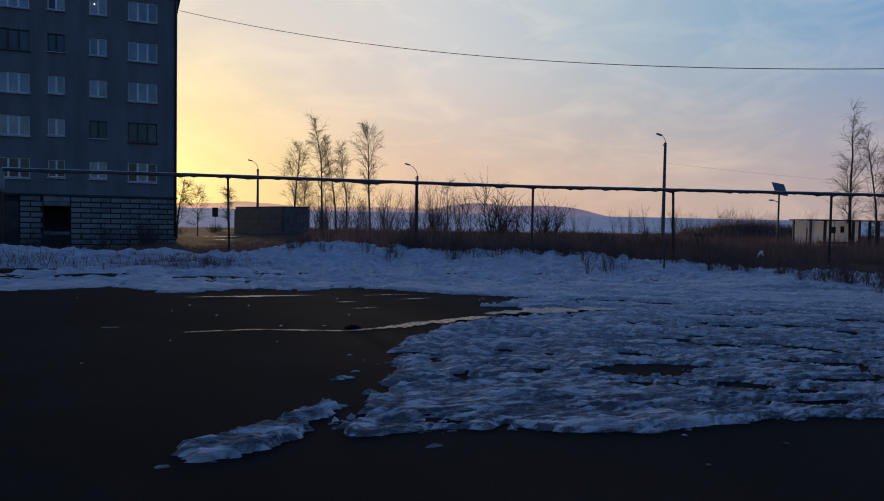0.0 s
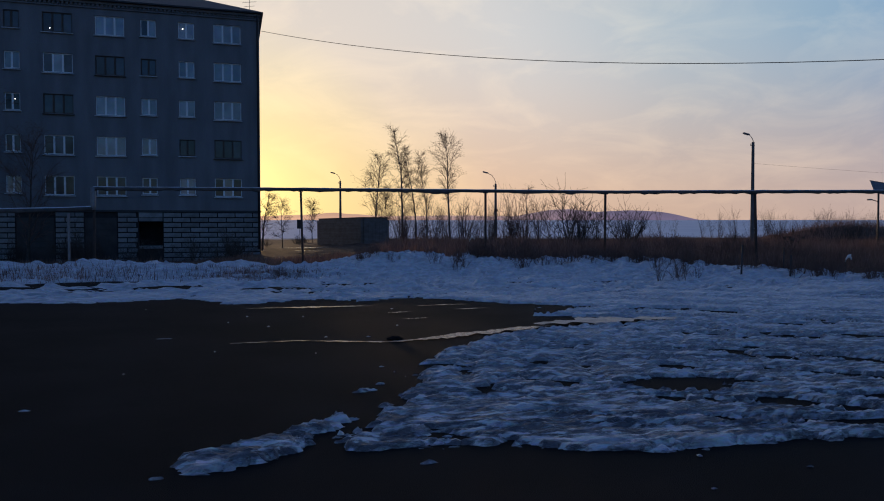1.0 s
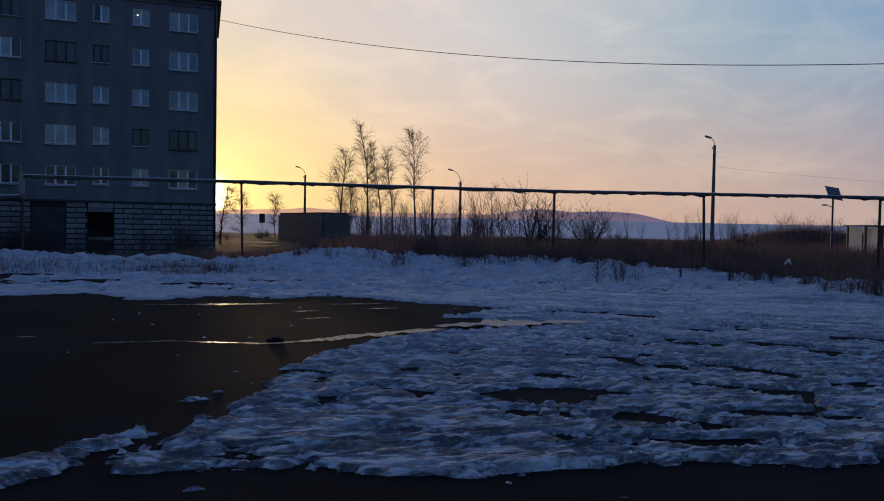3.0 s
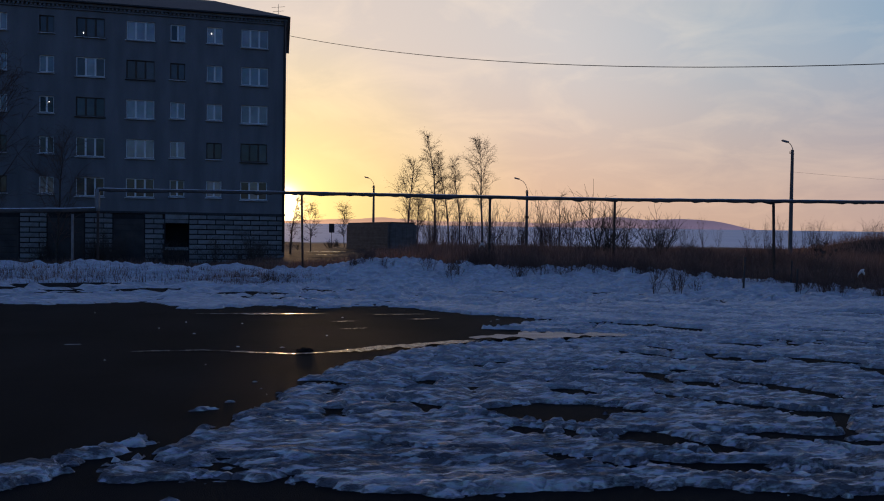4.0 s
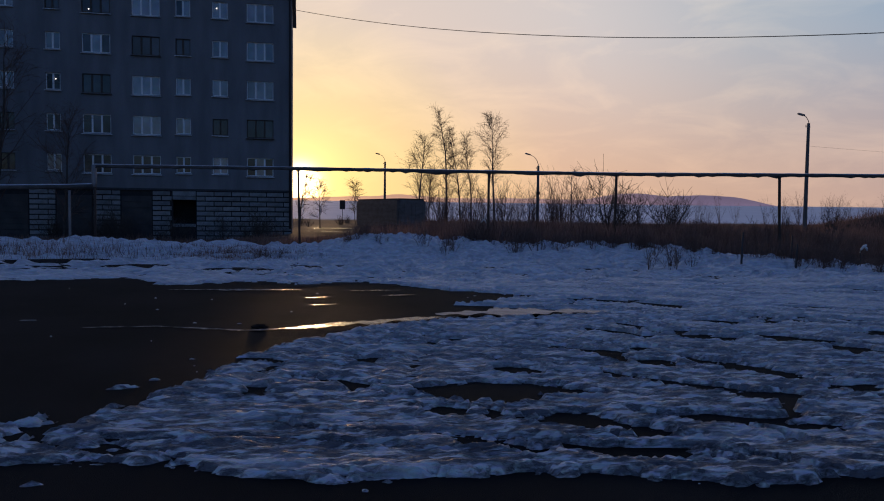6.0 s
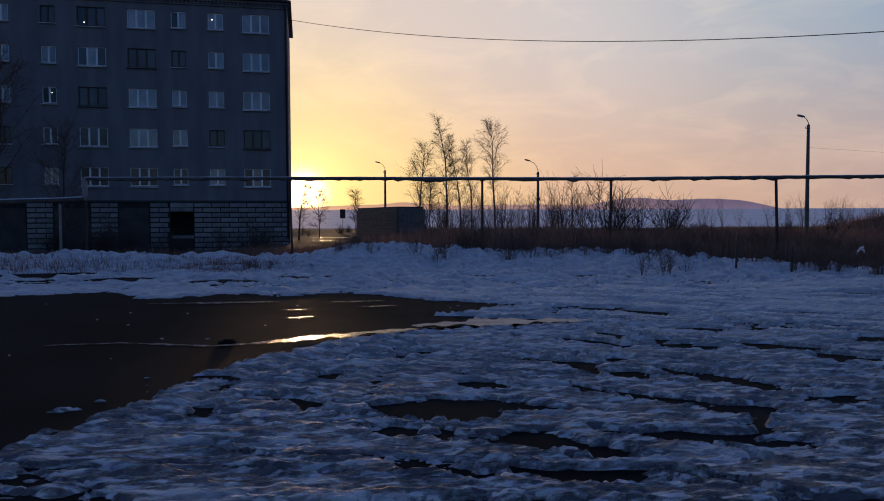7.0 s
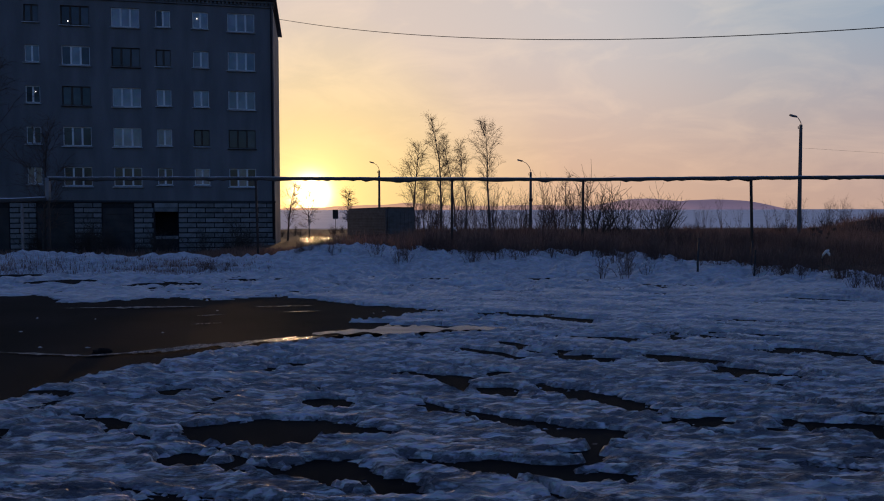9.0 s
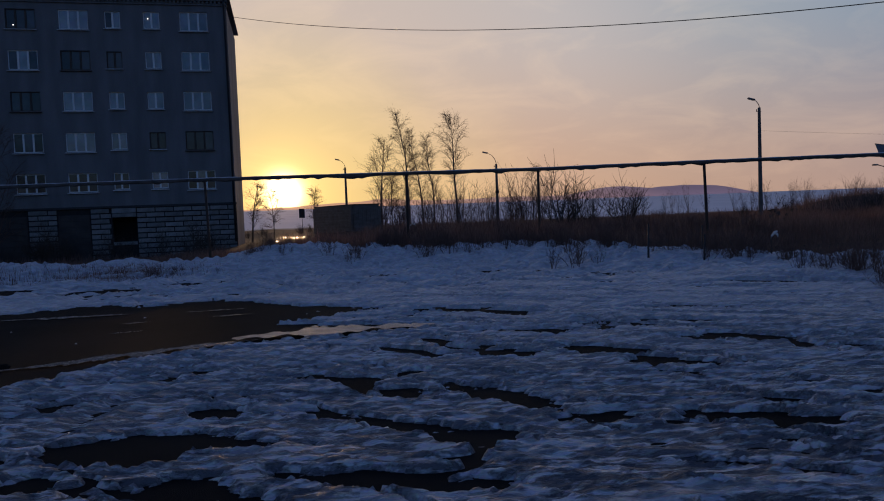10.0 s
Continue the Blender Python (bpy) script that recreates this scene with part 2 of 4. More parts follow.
# dark cells lifted to grey: the sky's reflection is put into the base colour
SOLAR = material("solar_cells_sky_sheen", (0.17, 0.175, 0.19), 0.25, second=(0.12, 0.125, 0.14), scale=6, fine=40)
POLYCARB = backlit(material("milky_shelter_panel", (0.85, 0.86, 0.88), 0.4, second=(0.76, 0.77, 0.79), scale=0.8, fine=12), 0.55)
DARKSTEEL = material("dark_painted_steel", (0.04, 0.04, 0.045), 0.6, scale=4, fine=40)
BLUE = material("blue_sign_face", (0.008, 0.016, 0.09), 0.5, second=(0.006, 0.012, 0.07), scale=2, fine=30)
SIGNWHITE = material("white_sign_print", (0.62, 0.62, 0.62), 0.4, scale=3, fine=30)
BAG = material("white_plastic_bag", (0.8, 0.8, 0.78), 0.5, scale=6, fine=40)
# near-black colour that stands for the darkness indoors and in the wall hole
VOID = material("painted_room_dark", (0.012, 0.012, 0.013), 1.0, scale=2, fine=10)
BULB = material("lit_bulb", (0.8, 0.8, 0.8), 0.5, emit=(1.0, 0.93, 0.8, 3.0))
CABLE = material("cable_sheath", (0.03, 0.03, 0.032), 0.7, scale=3, fine=30)


def ground_material():
    """Brown litter near by, wind-packed snow further out; noise breaks the border."""
    m = bpy.data.materials.new("litter_and_snowfield")
    m.use_nodes = True
    nt = m.node_tree
    N, L = nt.nodes.new, nt.links.new
    b = nt.nodes["Principled BSDF"]
    b.inputs["Specular IOR Level"].default_value = 0.15
    co, sep = N("ShaderNodeTexCoord"), N("ShaderNodeSeparateXYZ")
    L(co.outputs["Object"], sep.inputs[0])
    n = N("ShaderNodeTexNoise")
    n.inputs["Scale"].default_value, n.inputs["Detail"].default_value = 0.05, 8
    L(co.outputs["Object"], n.inputs["Vector"])
    add = N("ShaderNodeMath")
    add.operation = "MULTIPLY_ADD"
    add.inputs[1].default_value = 40.0
    L(n.outputs["Fac"], add.inputs[0])
    L(sep.outputs["Y"], add.inputs[2])
    mr = N("ShaderNodeMapRange")
    mr.inputs["From Min"].default_value, mr.inputs["From Max"].default_value = 122, 128
    L(add.outputs[0], mr.inputs["Value"])
    soil = N("ShaderNodeTexNoise")
    soil.inputs["Scale"].default_value, soil.inputs["Detail"].default_value = 2.2, 9
    L(co.outputs["Object"], soil.inputs["Vector"])
    ramp = N("ShaderNodeValToRGB")
    ramp.color_ramp.elements[0].position, ramp.color_ramp.elements[1].position = 0.35, 0.68
    ramp.color_ramp.elements[0].color, ramp.color_ramp.elements[1].color = (0.045, 0.032, 0.027, 1), (0.12, 0.08, 0.062, 1)
    L(soil.outputs["Fac"], ramp.inputs[0])
    white = N("ShaderNodeTexNoise")
    white.inputs["Scale"].default_value, white.inputs["Detail"].default_value = 0.02, 6
    L(co.outputs["Object"], white.inputs["Vector"])
    wr = N("ShaderNodeValToRGB")
    wr.color_ramp.elements[0].position, wr.color_ramp.elements[1].position = 0.3, 0.7
    wr.color_ramp.elements[0].color, wr.color_ramp.elements[1].color = (0.74, 0.75, 0.78, 1), (0.86, 0.86, 0.89, 1)
    L(white.outputs["Fac"], wr.inputs[0])
    mix = N("ShaderNodeMix")
    mix.data_type = "RGBA"
    L(mr.outputs[0], mix.inputs["Factor"])
    L(ramp.outputs[0], mix.inputs[6])
    L(wr.outputs[0], mix.inputs[7])
    L(mix.outputs[2], b.inputs["Base Color"])
    gloss = N("ShaderNodeMapRange")
    gloss.inputs["To Min"].default_value, gloss.inputs["To Max"].default_value = 0.98, 0.85
    L(mr.outputs[0], gloss.inputs["Value"])
    L(gloss.outputs[0], b.inputs["Roughness"])
    return m


def hill_material():
    """Distant ridge as a plain backdrop: evening haze is painted as a faint glow, warmer below the sun."""
    m = bpy.data.materials.new("haze_glow_ridge")
    m.use_nodes = True
    nt = m.node_tree
    N, L = nt.nodes.new, nt.links.new
    b = nt.nodes["Principled BSDF"]
    b.inputs["Roughness"].default_value = 1.0
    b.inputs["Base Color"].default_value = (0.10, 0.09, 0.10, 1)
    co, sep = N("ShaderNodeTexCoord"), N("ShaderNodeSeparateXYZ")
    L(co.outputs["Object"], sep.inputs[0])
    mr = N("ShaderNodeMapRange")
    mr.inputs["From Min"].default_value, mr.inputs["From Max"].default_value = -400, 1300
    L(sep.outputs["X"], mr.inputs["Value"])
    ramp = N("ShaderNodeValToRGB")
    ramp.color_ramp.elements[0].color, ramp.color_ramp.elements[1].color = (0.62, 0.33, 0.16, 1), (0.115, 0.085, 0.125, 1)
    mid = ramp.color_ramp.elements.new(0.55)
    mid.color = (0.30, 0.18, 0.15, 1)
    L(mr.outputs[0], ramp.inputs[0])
    # the painted haze glows strongest at the foot of the ridge
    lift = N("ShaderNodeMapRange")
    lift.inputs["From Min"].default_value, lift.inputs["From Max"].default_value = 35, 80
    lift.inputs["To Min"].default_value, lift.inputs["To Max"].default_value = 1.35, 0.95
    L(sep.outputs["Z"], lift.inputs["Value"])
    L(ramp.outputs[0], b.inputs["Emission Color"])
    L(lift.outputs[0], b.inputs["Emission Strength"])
    return m


# ---- small tools ----
def empty(name, m, label, category, group="", kind=""):
    ob = new(name)
    ob.empty_display_size = 0.2
    ob.matrix_world = m
    return tagged(ob, label, category, group, kind)


def mesh_of(name, bm, mat, smooth=False):
    me = bpy.data.meshes.new(name)
    if isinstance(bm, tuple):
        verts, faces = bm
        me.from_pydata(verts, [], faces)
    else:
        bm.to_mesh(me)
        bm.free()
    me.materials.append(mat)
    if smooth:
        me.polygons.foreach_set("use_smooth", [True] * len(me.polygons))
    me.update()
    return me


def part(name, bm, mat, parent, label="", smooth=False):
    ob = new(name, bm if isinstance(bm, bpy.types.Mesh) else mesh_of(name, bm, mat, smooth))
    ob.parent = parent
    return tagged(ob, label)


def thing(name, bm, mat, label, category, m=None, group="", kind="", smooth=False):
    ob = new(name, bm if isinstance(bm, bpy.types.Mesh) else mesh_of(name, bm, mat, smooth))
    if m is not None:
        ob.matrix_world = m
    return tagged(ob, label, category, group, kind)


def box(bm, x0, x1, y0, y1, z0, z1, bevel=0.0):
    r = bmesh.ops.create_cube(bm, size=1.0, matrix=Matrix.LocRotScale(
        ((x0 + x1) / 2, (y0 + y1) / 2, (z0 + z1) / 2), None, (x1 - x0, y1 - y0, z1 - z0)))
    if bevel:
        es = {e for v in r["verts"] for e in v.link_edges}
        bmesh.ops.bevel(bm, geom=list(es), offset=bevel, segments=1, affect="EDGES")
    return bm


def box_mesh(x0, x1, y0, y1, z0, z1, bevel=0.0):
    return box(bmesh.new(), x0, x1, y0, y1, z0, z1, bevel)


def tubes(runs, sides=6):
    """Verts and faces of tapered tubes; each run is a list of (point, radius)."""
    verts, faces = [], []
    for run in runs:
        k = run[0][2] if len(run[0]) > 2 else sides
        start = len(verts)
        for i, item in enumerate(run):
            p, r = Vector(item[0]), item[1]
            a = Vector(run[max(i - 1, 0)][0])
            c = Vector(run[min(i + 1, len(run) - 1)][0])
            d = (c - a).normalized()
            side = d.cross(Vector((0, 0, 1)) if abs(d.z) < 0.9 else Vector((1, 0, 0))).normalized()
            up = side.cross(d)
            for j in range(k):
                w = 2 * math.pi * j / k
                verts.append(p + (side * math.cos(w) + up * math.sin(w)) * r)
        for i in range(len(run) - 1):
            for j in range(k):
                a, b = start + i * k + j, start + i * k + (j + 1) % k
                faces.append((a, b, b + k, a + k))
        faces.append(tuple(range(start + k - 1, start - 1, -1)))
        faces.append(tuple(range(start + (len(run) - 1) * k, start + len(run) * k)))
    return verts, faces


def hash2(ix, iy, seed):
    h = (ix.astype(np.int64) * 374761393 + iy.astype(np.int64) * 668265263 + seed * 974634777) & 0x7FFFFFFF
    h = ((h ^ (h >> 13)) * 1274126177) & 0x7FFFFFFF
    return ((h ^ (h >> 16)) & 0xFFFF) / 65535.0


def vnoise(x, y, seed=0):
    x, y = np.asarray(x, float), np.asarray(y, float)
    ix, iy = np.floor(x), np.floor(y)
    fx, fy = x - ix, y - iy
    fx, fy = fx * fx * (3 - 2 * fx), fy * fy * (3 - 2 * fy)
    a, b = hash2(ix, iy, seed), hash2(ix + 1, iy, seed)
    c, d = hash2(ix, iy + 1, seed), hash2(ix + 1, iy + 1, seed)
    return (a + (b - a) * fx) * (1 - fy) + (c + (d - c) * fx) * fy


def fbm(x, y, seed=0, octaves=4, gain=0.5):
    t, amp, s = 0.0, 1.0, 0.0
    for o in range(octaves):
        t = t + amp * vnoise(x * 2 ** o + 17.3 * o, y * 2 ** o - 9.1 * o, seed + o)
        s += amp
        amp *= gain
    return (t / s - 0.5) * 2.3


def smooth(e0, e1, v):
    v = np.clip((v - e0) / (e1 - e0), 0, 1)
    return v * v * (3 - 2 * v)


def sheet(xs, ys, zs):
    nx, ny = len(xs), len(ys)
    X, Y = np.meshgrid(xs, ys)
    verts = np.stack([X.ravel(), Y.ravel(), zs.ravel()], 1)
    i = np.arange(nx - 1)[None, :] + nx * np.arange(ny - 1)[:, None]
    faces = np.stack([i, i + 1, i + 1 + nx, i + nx], -1).reshape(-1, 4)
    return verts, faces


def fast_mesh(name, verts, faces, mat, smooth_shade=True):
    me = bpy.data.meshes.new(name)
    k = faces.shape[1]
    me.vertices.add(len(verts))
    me.vertices.foreach_set("co", np.asarray(verts, np.float32).ravel())
    me.loops.add(faces.size)
    me.loops.foreach_set("vertex_index", faces.astype(np.int32).ravel())
    me.polygons.add(len(faces))
    me.polygons.foreach_set("loop_start", np.arange(0, faces.size, k, dtype=np.int32))
    me.polygons.foreach_set("loop_total", np.full(len(faces), k, np.int32))
    me.polygons.foreach_set("use_smooth", np.full(len(faces), smooth_shade))
    me.update(calc_edges=True)
    me.validate()
    me.materials.append(mat)
    return me


def steps(*knots):
    """Coordinates with a changing step: (from, step), ..., (to,)."""
    out = []
    for (a, s), nxt in zip(knots[:-1], knots[1:]):
        n = max(1, int(round((nxt[0] - a) / s)))
        out += list(np.linspace(a, nxt[0], n, endpoint=False))
    return np.array(out + [knots[-1][0]])


# ---- ground, road, snow ----
def ground_height(x, y):
    """The land behind the snow bank: level, a hump of earth, then rising slowly to the far shore."""
    z = np.where(y > 100, 0.25 + (y - 100) * 0.0151, 0.0)
    z = z + 0.25 * smooth(30, 100, y) * (y <= 100)
    z = z - 0.55 * smooth(24, 40, y) * smooth(3, -4, x) * smooth(100, 70, y)
    z = z - 0.3 * smooth(16, 8, y) - 0.12
    rough = smooth(22, 27, y) * smooth(110, 80, y)
    z = z + rough * (0.25 + 0.22 * fbm(x * 0.35, y * 0.35, 5) + 0.14 * fbm(x * 1.3, y * 1.3, 8)) * smooth(2, 9, x)
    z = z + 1.75 * np.exp(-((x - 50) / 7.5) ** 2 - ((y - 51) / 4.0) ** 2)
    return z


xs = steps((-4200, 300), (-600, 60), (-60, 3), (-12, 0.6), (62, 3), (140, 60), (800, 300), (4400,))
ys = steps((-400, 60), (-40, 4), (16, 0.5), (60, 1.0), (120, 12), (300, 150), (4600,))
X, Y = np.meshgrid(xs, ys)
verts, faces = sheet(xs, ys, ground_height(X, Y))
ground = thing("ground", fast_mesh("ground", verts, faces, ground_material()), None,
               "brown winter ground with dead litter, running out to a snow-covered plain", "ground", kind="structure")


def asphalt_height(x, y):
    return 0.006 * fbm(x * 0.25, y * 0.25, 3) + 0.003 * fbm(x * 1.5, y * 1.5, 4) - 0.006


xs = steps((-45, 2.0), (2, 0.25), (20, 2.0), (45,))
ys = steps((-30, 2.0), (-2, 0.25), (14, 0.8), (22,))
X, Y = np.meshgrid(xs, ys)
verts, faces = sheet(xs, ys, asphalt_height(X, Y))
road = thing("road", fast_mesh("road", verts, faces, ASPHALT), None,
             "dark worn asphalt yard, damp and patched with ice", "road", kind="structure")

LEFT_Y = (0.8, 1.15, 1.5, 1.9, 2.5, 3.35, 4.0, 4.7, 5.4, 6.2, 6.7, 7.0, 7.3, 7.6, 8.0, 8.35, 8.8, 9.3, 9.9, 10.6, 11.4, 12.2)
LEFT_X = (6.68, 6.78, 6.93, 7.15, 7.38, 7.55, 7.65, 7.93, 8.4, 9.0, 9.7, 10.7, 12.0, 12.7, 11.8, 10.7, 10.6, 11.2, 11.85, 11.3, 11.6, 10.6)
FAR_X = (-40, -6, 0.8, 2.0, 3.3, 4.7, 6.4, 7.2, 8.4, 10.4, 11.6, 13.0)
FAR_Y = (13.6, 12.6, 12.3, 12.6, 13.0, 11.5, 12.4, 11.6, 12.7, 11.0, 9.9, 9.0)
# bare patches: x, y, half length, half width, turn
BARE = ((10.02, 2.62, 0.52, 0.27, -22), (10.40, 2.80, 0.42, 0.17, -6), (10.84, 2.64, 0.30, 0.14, -23), (10.52, 3.52, 0.22, 0.18, -18),
        (9.74, 2.04, 0.18, 0.14, -9), (10.74, 1.82, 0.32, 0.20, -20), (11.18, 1.49, 0.28, 0.12, -26), (11.73, 1.83, 0.34, 0.14, -11),
        (12.42, 1.60, 0.32, 0.11, -13), (12.57, 2.50, 0.25, 0.18, -16), (12.02, 2.87, 0.38, 0.07, -29), (12.88, 3.58, 0.62, 0.19, -50),
        (12.07, 3.88, 0.30, 0.16, -35), (11.66, 4.26, 0.36, 0.12, -65), (12.24, 4.64, 0.22, 0.09, 7), (11.27, 4.64, 0.55, 0.09, -20),
        (14.25, 5.28, 0.52, 0.26, -26), (13.21, 5.36, 0.55, 0.15, -7), (14.82, 4.56, 0.45, 0.15, -45), (12.2, 5.66, 0.66, 0.08, -25),
        (13.55, 2.70, 0.18, 0.12, -11), (14.58, 2.54, 0.48, 0.14, -23), (16.1, 5.6, 0.50, 0.24, -38), (16.45, 5.05, 0.30, 0.09, -75),
        (16.92, 4.76, 0.24, 0.15, -61), (13.87, 6.78, 0.70, 0.12, -16), (15.48, 5.7, 0.26, 0.12, -47), (9.96, 5.2, 0.24, 0.10, -24),
        (10.07, 1.21, 0.32, 0.09, -32), (10.9, 1.06, 0.22, 0.10, -12), (9.15, 4.05, 0.16, 0.08, 30), (8.55, 3.2, 0.10, 0.05, 20),
        (2.2, 16.3, 1.0, 0.85, 5), (-0.4, 18.1, 1.8, 1.0, 5), (-3.8, 16.4, 2.8, 1.3, 0), (0.4, 15.0, 1.4, 0.6, 4), (5.2, 15.6, 0.9, 0.35, -6))
# loose snow lumps on the asphalt
DRIFT = ((6.10, 1.00, 0.60, 0.25, 42), (6.50, 1.50, 0.48, 0.15, 50), (7.0, 2.85, 0.13, 0.04, 20), (7.35, 0.62, 0.12, 0.03, 10), (4.35, 6.7, 0.2, 0.02, 5),
         (7.15, 2.2, 0.12, 0.04, 30), (7.2, 3.15, 0.08, 0.03, 0))


def ellipse(x, y, e):
    cx, cy, a, b, turn = e
    c, s = math.cos(radians(turn)), math.sin(radians(turn))
    u, v = (x - cx) * c + (y - cy) * s, -(x - cx) * s + (y - cy) * c
    return (1 - np.sqrt((u / a) ** 2 + (v / b) ** 2)) * b


def bank_height(x):
    return np.interp(x, (-40, -3, 0, 2.4, 5.7, 7.2, 8.9, 11, 13.9, 16.6, 19.2, 22, 40),
                     (0.45, 0.45, 0.46, 0.36, 0.30, 0.55, 0.80, 0.60, 0.44, 0.45, 0.32, 0.25, 0.2))


def bank_edge(x):
    """Where the plain yard snow starts to climb the bank."""
    return np.interp(x, (-40, 8, 14, 17, 18.2, 19.4, 21, 24, 40), (19, 19, 19, 17, 13.0, 9.6, 7.5, 4.5, 3.0))


def snow_height(x, y):
    warp = 0.4 * fbm(x * 0.4, y * 0.4, 30)
    edge = 0.20 * fbm(x * 0.9, y * 1.3, 11, 3) + 0.16 * fbm(x * 3.2, y * 5.0, 12, 4, 0.65) + 0.09 * fbm(x * 9.0, y * 15.0, 13, 4, 0.65)
    near = y - np.interp(x, (6.7, 7.6, 8.5, 9.5, 11.3, 13), (0.95, 0.88, 0.84, 0.74, 0.66, 0.62)) + 0.10 * np.sin(x * 2.3)
    left = (x - np.interp(y, LEFT_Y, LEFT_X)) * 0.8
    far = y - np.interp(x, FAR_X, FAR_Y)
    f = np.minimum(near, np.maximum(left, far)) + edge * (0.8 + 1.4 * smooth(6, 11, y))
    # wheel tracks sweep round in wide arcs
    r = np.hypot(x - 4.0, y + 16.0) + warp
    ang = np.arctan2(y + 16.0, x - 4.0) * 20
    streak = fbm(r * 1.5, ang * 0.25, 41, 4, 0.55)
    fine = 0.5 - np.abs(fbm(r * 5.0, ang * 1.2, 47, 3, 0.6)) * 2.0
    crumb = 0.5 - np.abs(fbm(x * 4.0, y * 12.0, 53, 3, 0.65)) * 2.0
    bare = np.full_like(f, 9.0)
    for e in BARE:
        bare = np.minimum(bare, -ellipse(x, y, e) * 1.3)
    f = np.minimum(f, bare + 0.07 * fbm(x * 1.6, y * 3.0, 61, 3) + 0.13 * fbm(x * 4.0, y * 8.0, 63, 4, 0.65) + 0.08 * fbm(x * 11.0, y * 20.0, 64, 4, 0.7) - 0.02)
    thin = smooth(8.0, 11.5, x + 0.35 * y) * smooth(20, 12, y)
    f = np.minimum(f, 0.30 - 1.5 * np.clip(streak - 0.29, 0, 1) * thin + 0.07 * fbm(x * 4, y * 9, 65, 3))
    gully = np.abs(fbm(r * 2.2, ang * 0.55, 43, 3, 0.5)) + 0.05 * fbm(x * 5, y * 9, 44, 3)
    f = np.minimum(f, (gully - 0.066 * (0.4 + 0.9 * vnoise(x * 0.5, y * 0.7, 45)) * smooth(34, 13, y)) * 1.6 + 0.02)
    for e in DRIFT:
        f = np.maximum(f, ellipse(x, y, e) + (0.07 * fbm(x * 3, y * 4, 71, 3) + 0.12 * fbm(x * 8, y * 12, 73, 4, 0.7)) * min(1.0, e[3] / 0.15 + 0.15))
    cover = smooth(0.0, 0.05, f) * 0.030 + smooth(0.0, 0.8, f) * 0.020
    grown = smooth(0.0, 0.10, f)
    crest = (1.0 - np.clip(np.abs(fbm(r * 3.4, ang * 0.8, 48, 4, 0.6)) * 1.8, 0, 1)) ** 2
    scale = (1.0 - np.clip(np.abs(fbm(r * 7.0, ang * 1.5, 58, 4, 0.65)) * 1.8, 0, 1)) ** 2
    relief = 0.018 * streak + 0.016 * fine + 0.010 * crumb + 0.018 * crest + 0.013 * scale - 0.012 + 0.016 * fbm(x * 7, y * 22, 57, 3, 0.7)
    ridge = 0.028 * smooth(0.0, 0.035, f) * smooth(0.20, 0.05, f)
    z = -0.045 + 0.035 * smooth(-0.04, 0.01, f) + cover + (relief + ridge) * grown
    # ruts that follow the melted edge
    rut = 0.0
    for off, deep in ((0.42, 0.026), (0.95, 0.014), (1.55, 0.022), (2.5, 0.014)):
        d = left - off + 0.06 * fbm(x * 0.9, y * 0.9, 90)
        rut = rut - deep * np.exp(-(d / 0.07) ** 2) + 0.7 * deep * np.exp(-((np.abs(d) - 0.16) / 0.06) ** 2)
    z = z + rut * smooth(2.2, 3.6, y) * smooth(9.0, 7.0, y) * grown
    e = bank_edge(x)
    climb = smooth(0, 1, (y - e) / np.maximum(3.0, 22.0 - e) * 1.25)
    lumps = 0.16 * fbm(x * 1.2, y * 1.6, 83) + 0.13 * fbm(x * 3.2, y * 5.0, 84)
    mid = smooth(11, 15, y) * (0.11 * fbm(x * 0.9, y * 1.8, 86) + 0.12 * fbm(x * 3.0, y * 5.0, 87)) * grown
    z = z + climb * (bank_height(x) * (0.85 + 0.12 * fbm(x * 0.5, y * 0.5, 81)) + lumps) + mid
    z = z - 0.9 * smooth(22.6, 24.5, y + 0.5 * fbm(x * 0.6, y * 0.6, 85)) - 0.8 * smooth(9.5, 13.5, y - e) * smooth(19.5, 22.5, x)
    return z


xs = steps((-40, 0.7), (-8, 0.14), (4.5, 0.06), (6, 0.028), (16, 0.06), (25, 0.4), (40,))
ys = steps((0.1, 0.020), (6, 0.038), (12, 0.075), (24.6,))
X, Y = np.meshgrid(xs, ys)
Z = snow_height(X, Y)
verts, faces = sheet(xs, ys, Z)
keep = (Z.ravel()[faces].max(1) > -0.025)
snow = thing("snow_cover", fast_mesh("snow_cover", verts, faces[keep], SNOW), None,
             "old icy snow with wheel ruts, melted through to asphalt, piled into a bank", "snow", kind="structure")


def puddle(centre, widths, z, seed, label, mat=ICE):
    """A thin frozen puddle that follows a bent line."""
    n = 120
    s = np.linspace(0, 1, n)
    k = np.linspace(0, 1, len(centre))
    cx, cy, w = np.interp(s, k, [c[0] for c in centre]), np.interp(s, k, [c[1] for c in centre]), np.interp(s, k, widths)
    w = w * np.clip(0.75 + 1.5 * fbm(s * 9, s * 0 + 3.5, seed + 7, 3), 0.02, 1.6)
    cy = cy + 0.35 * w * fbm(s * 6, s * 0 + 5.5, seed + 9)
    up = cy + w * np.clip(0.8 + 0.9 * fbm(s * 24, s * 0 + 1.5, seed), 0.0, 2)
    dn = cy - w * np.clip(0.8 + 0.9 * fbm(s * 24, s * 0 + 7.5, seed + 3), 0.0, 2)
    verts = [(a, b, z) for a, b in zip(cx, up)] + [(a, b, z) for a, b in zip(cx, dn)]
    faces = [(i, i + n, i + n + 1, i + 1) for i in range(n - 1)]
    return thing("puddle", (verts, faces), mat, label, "puddle", kind="structure")


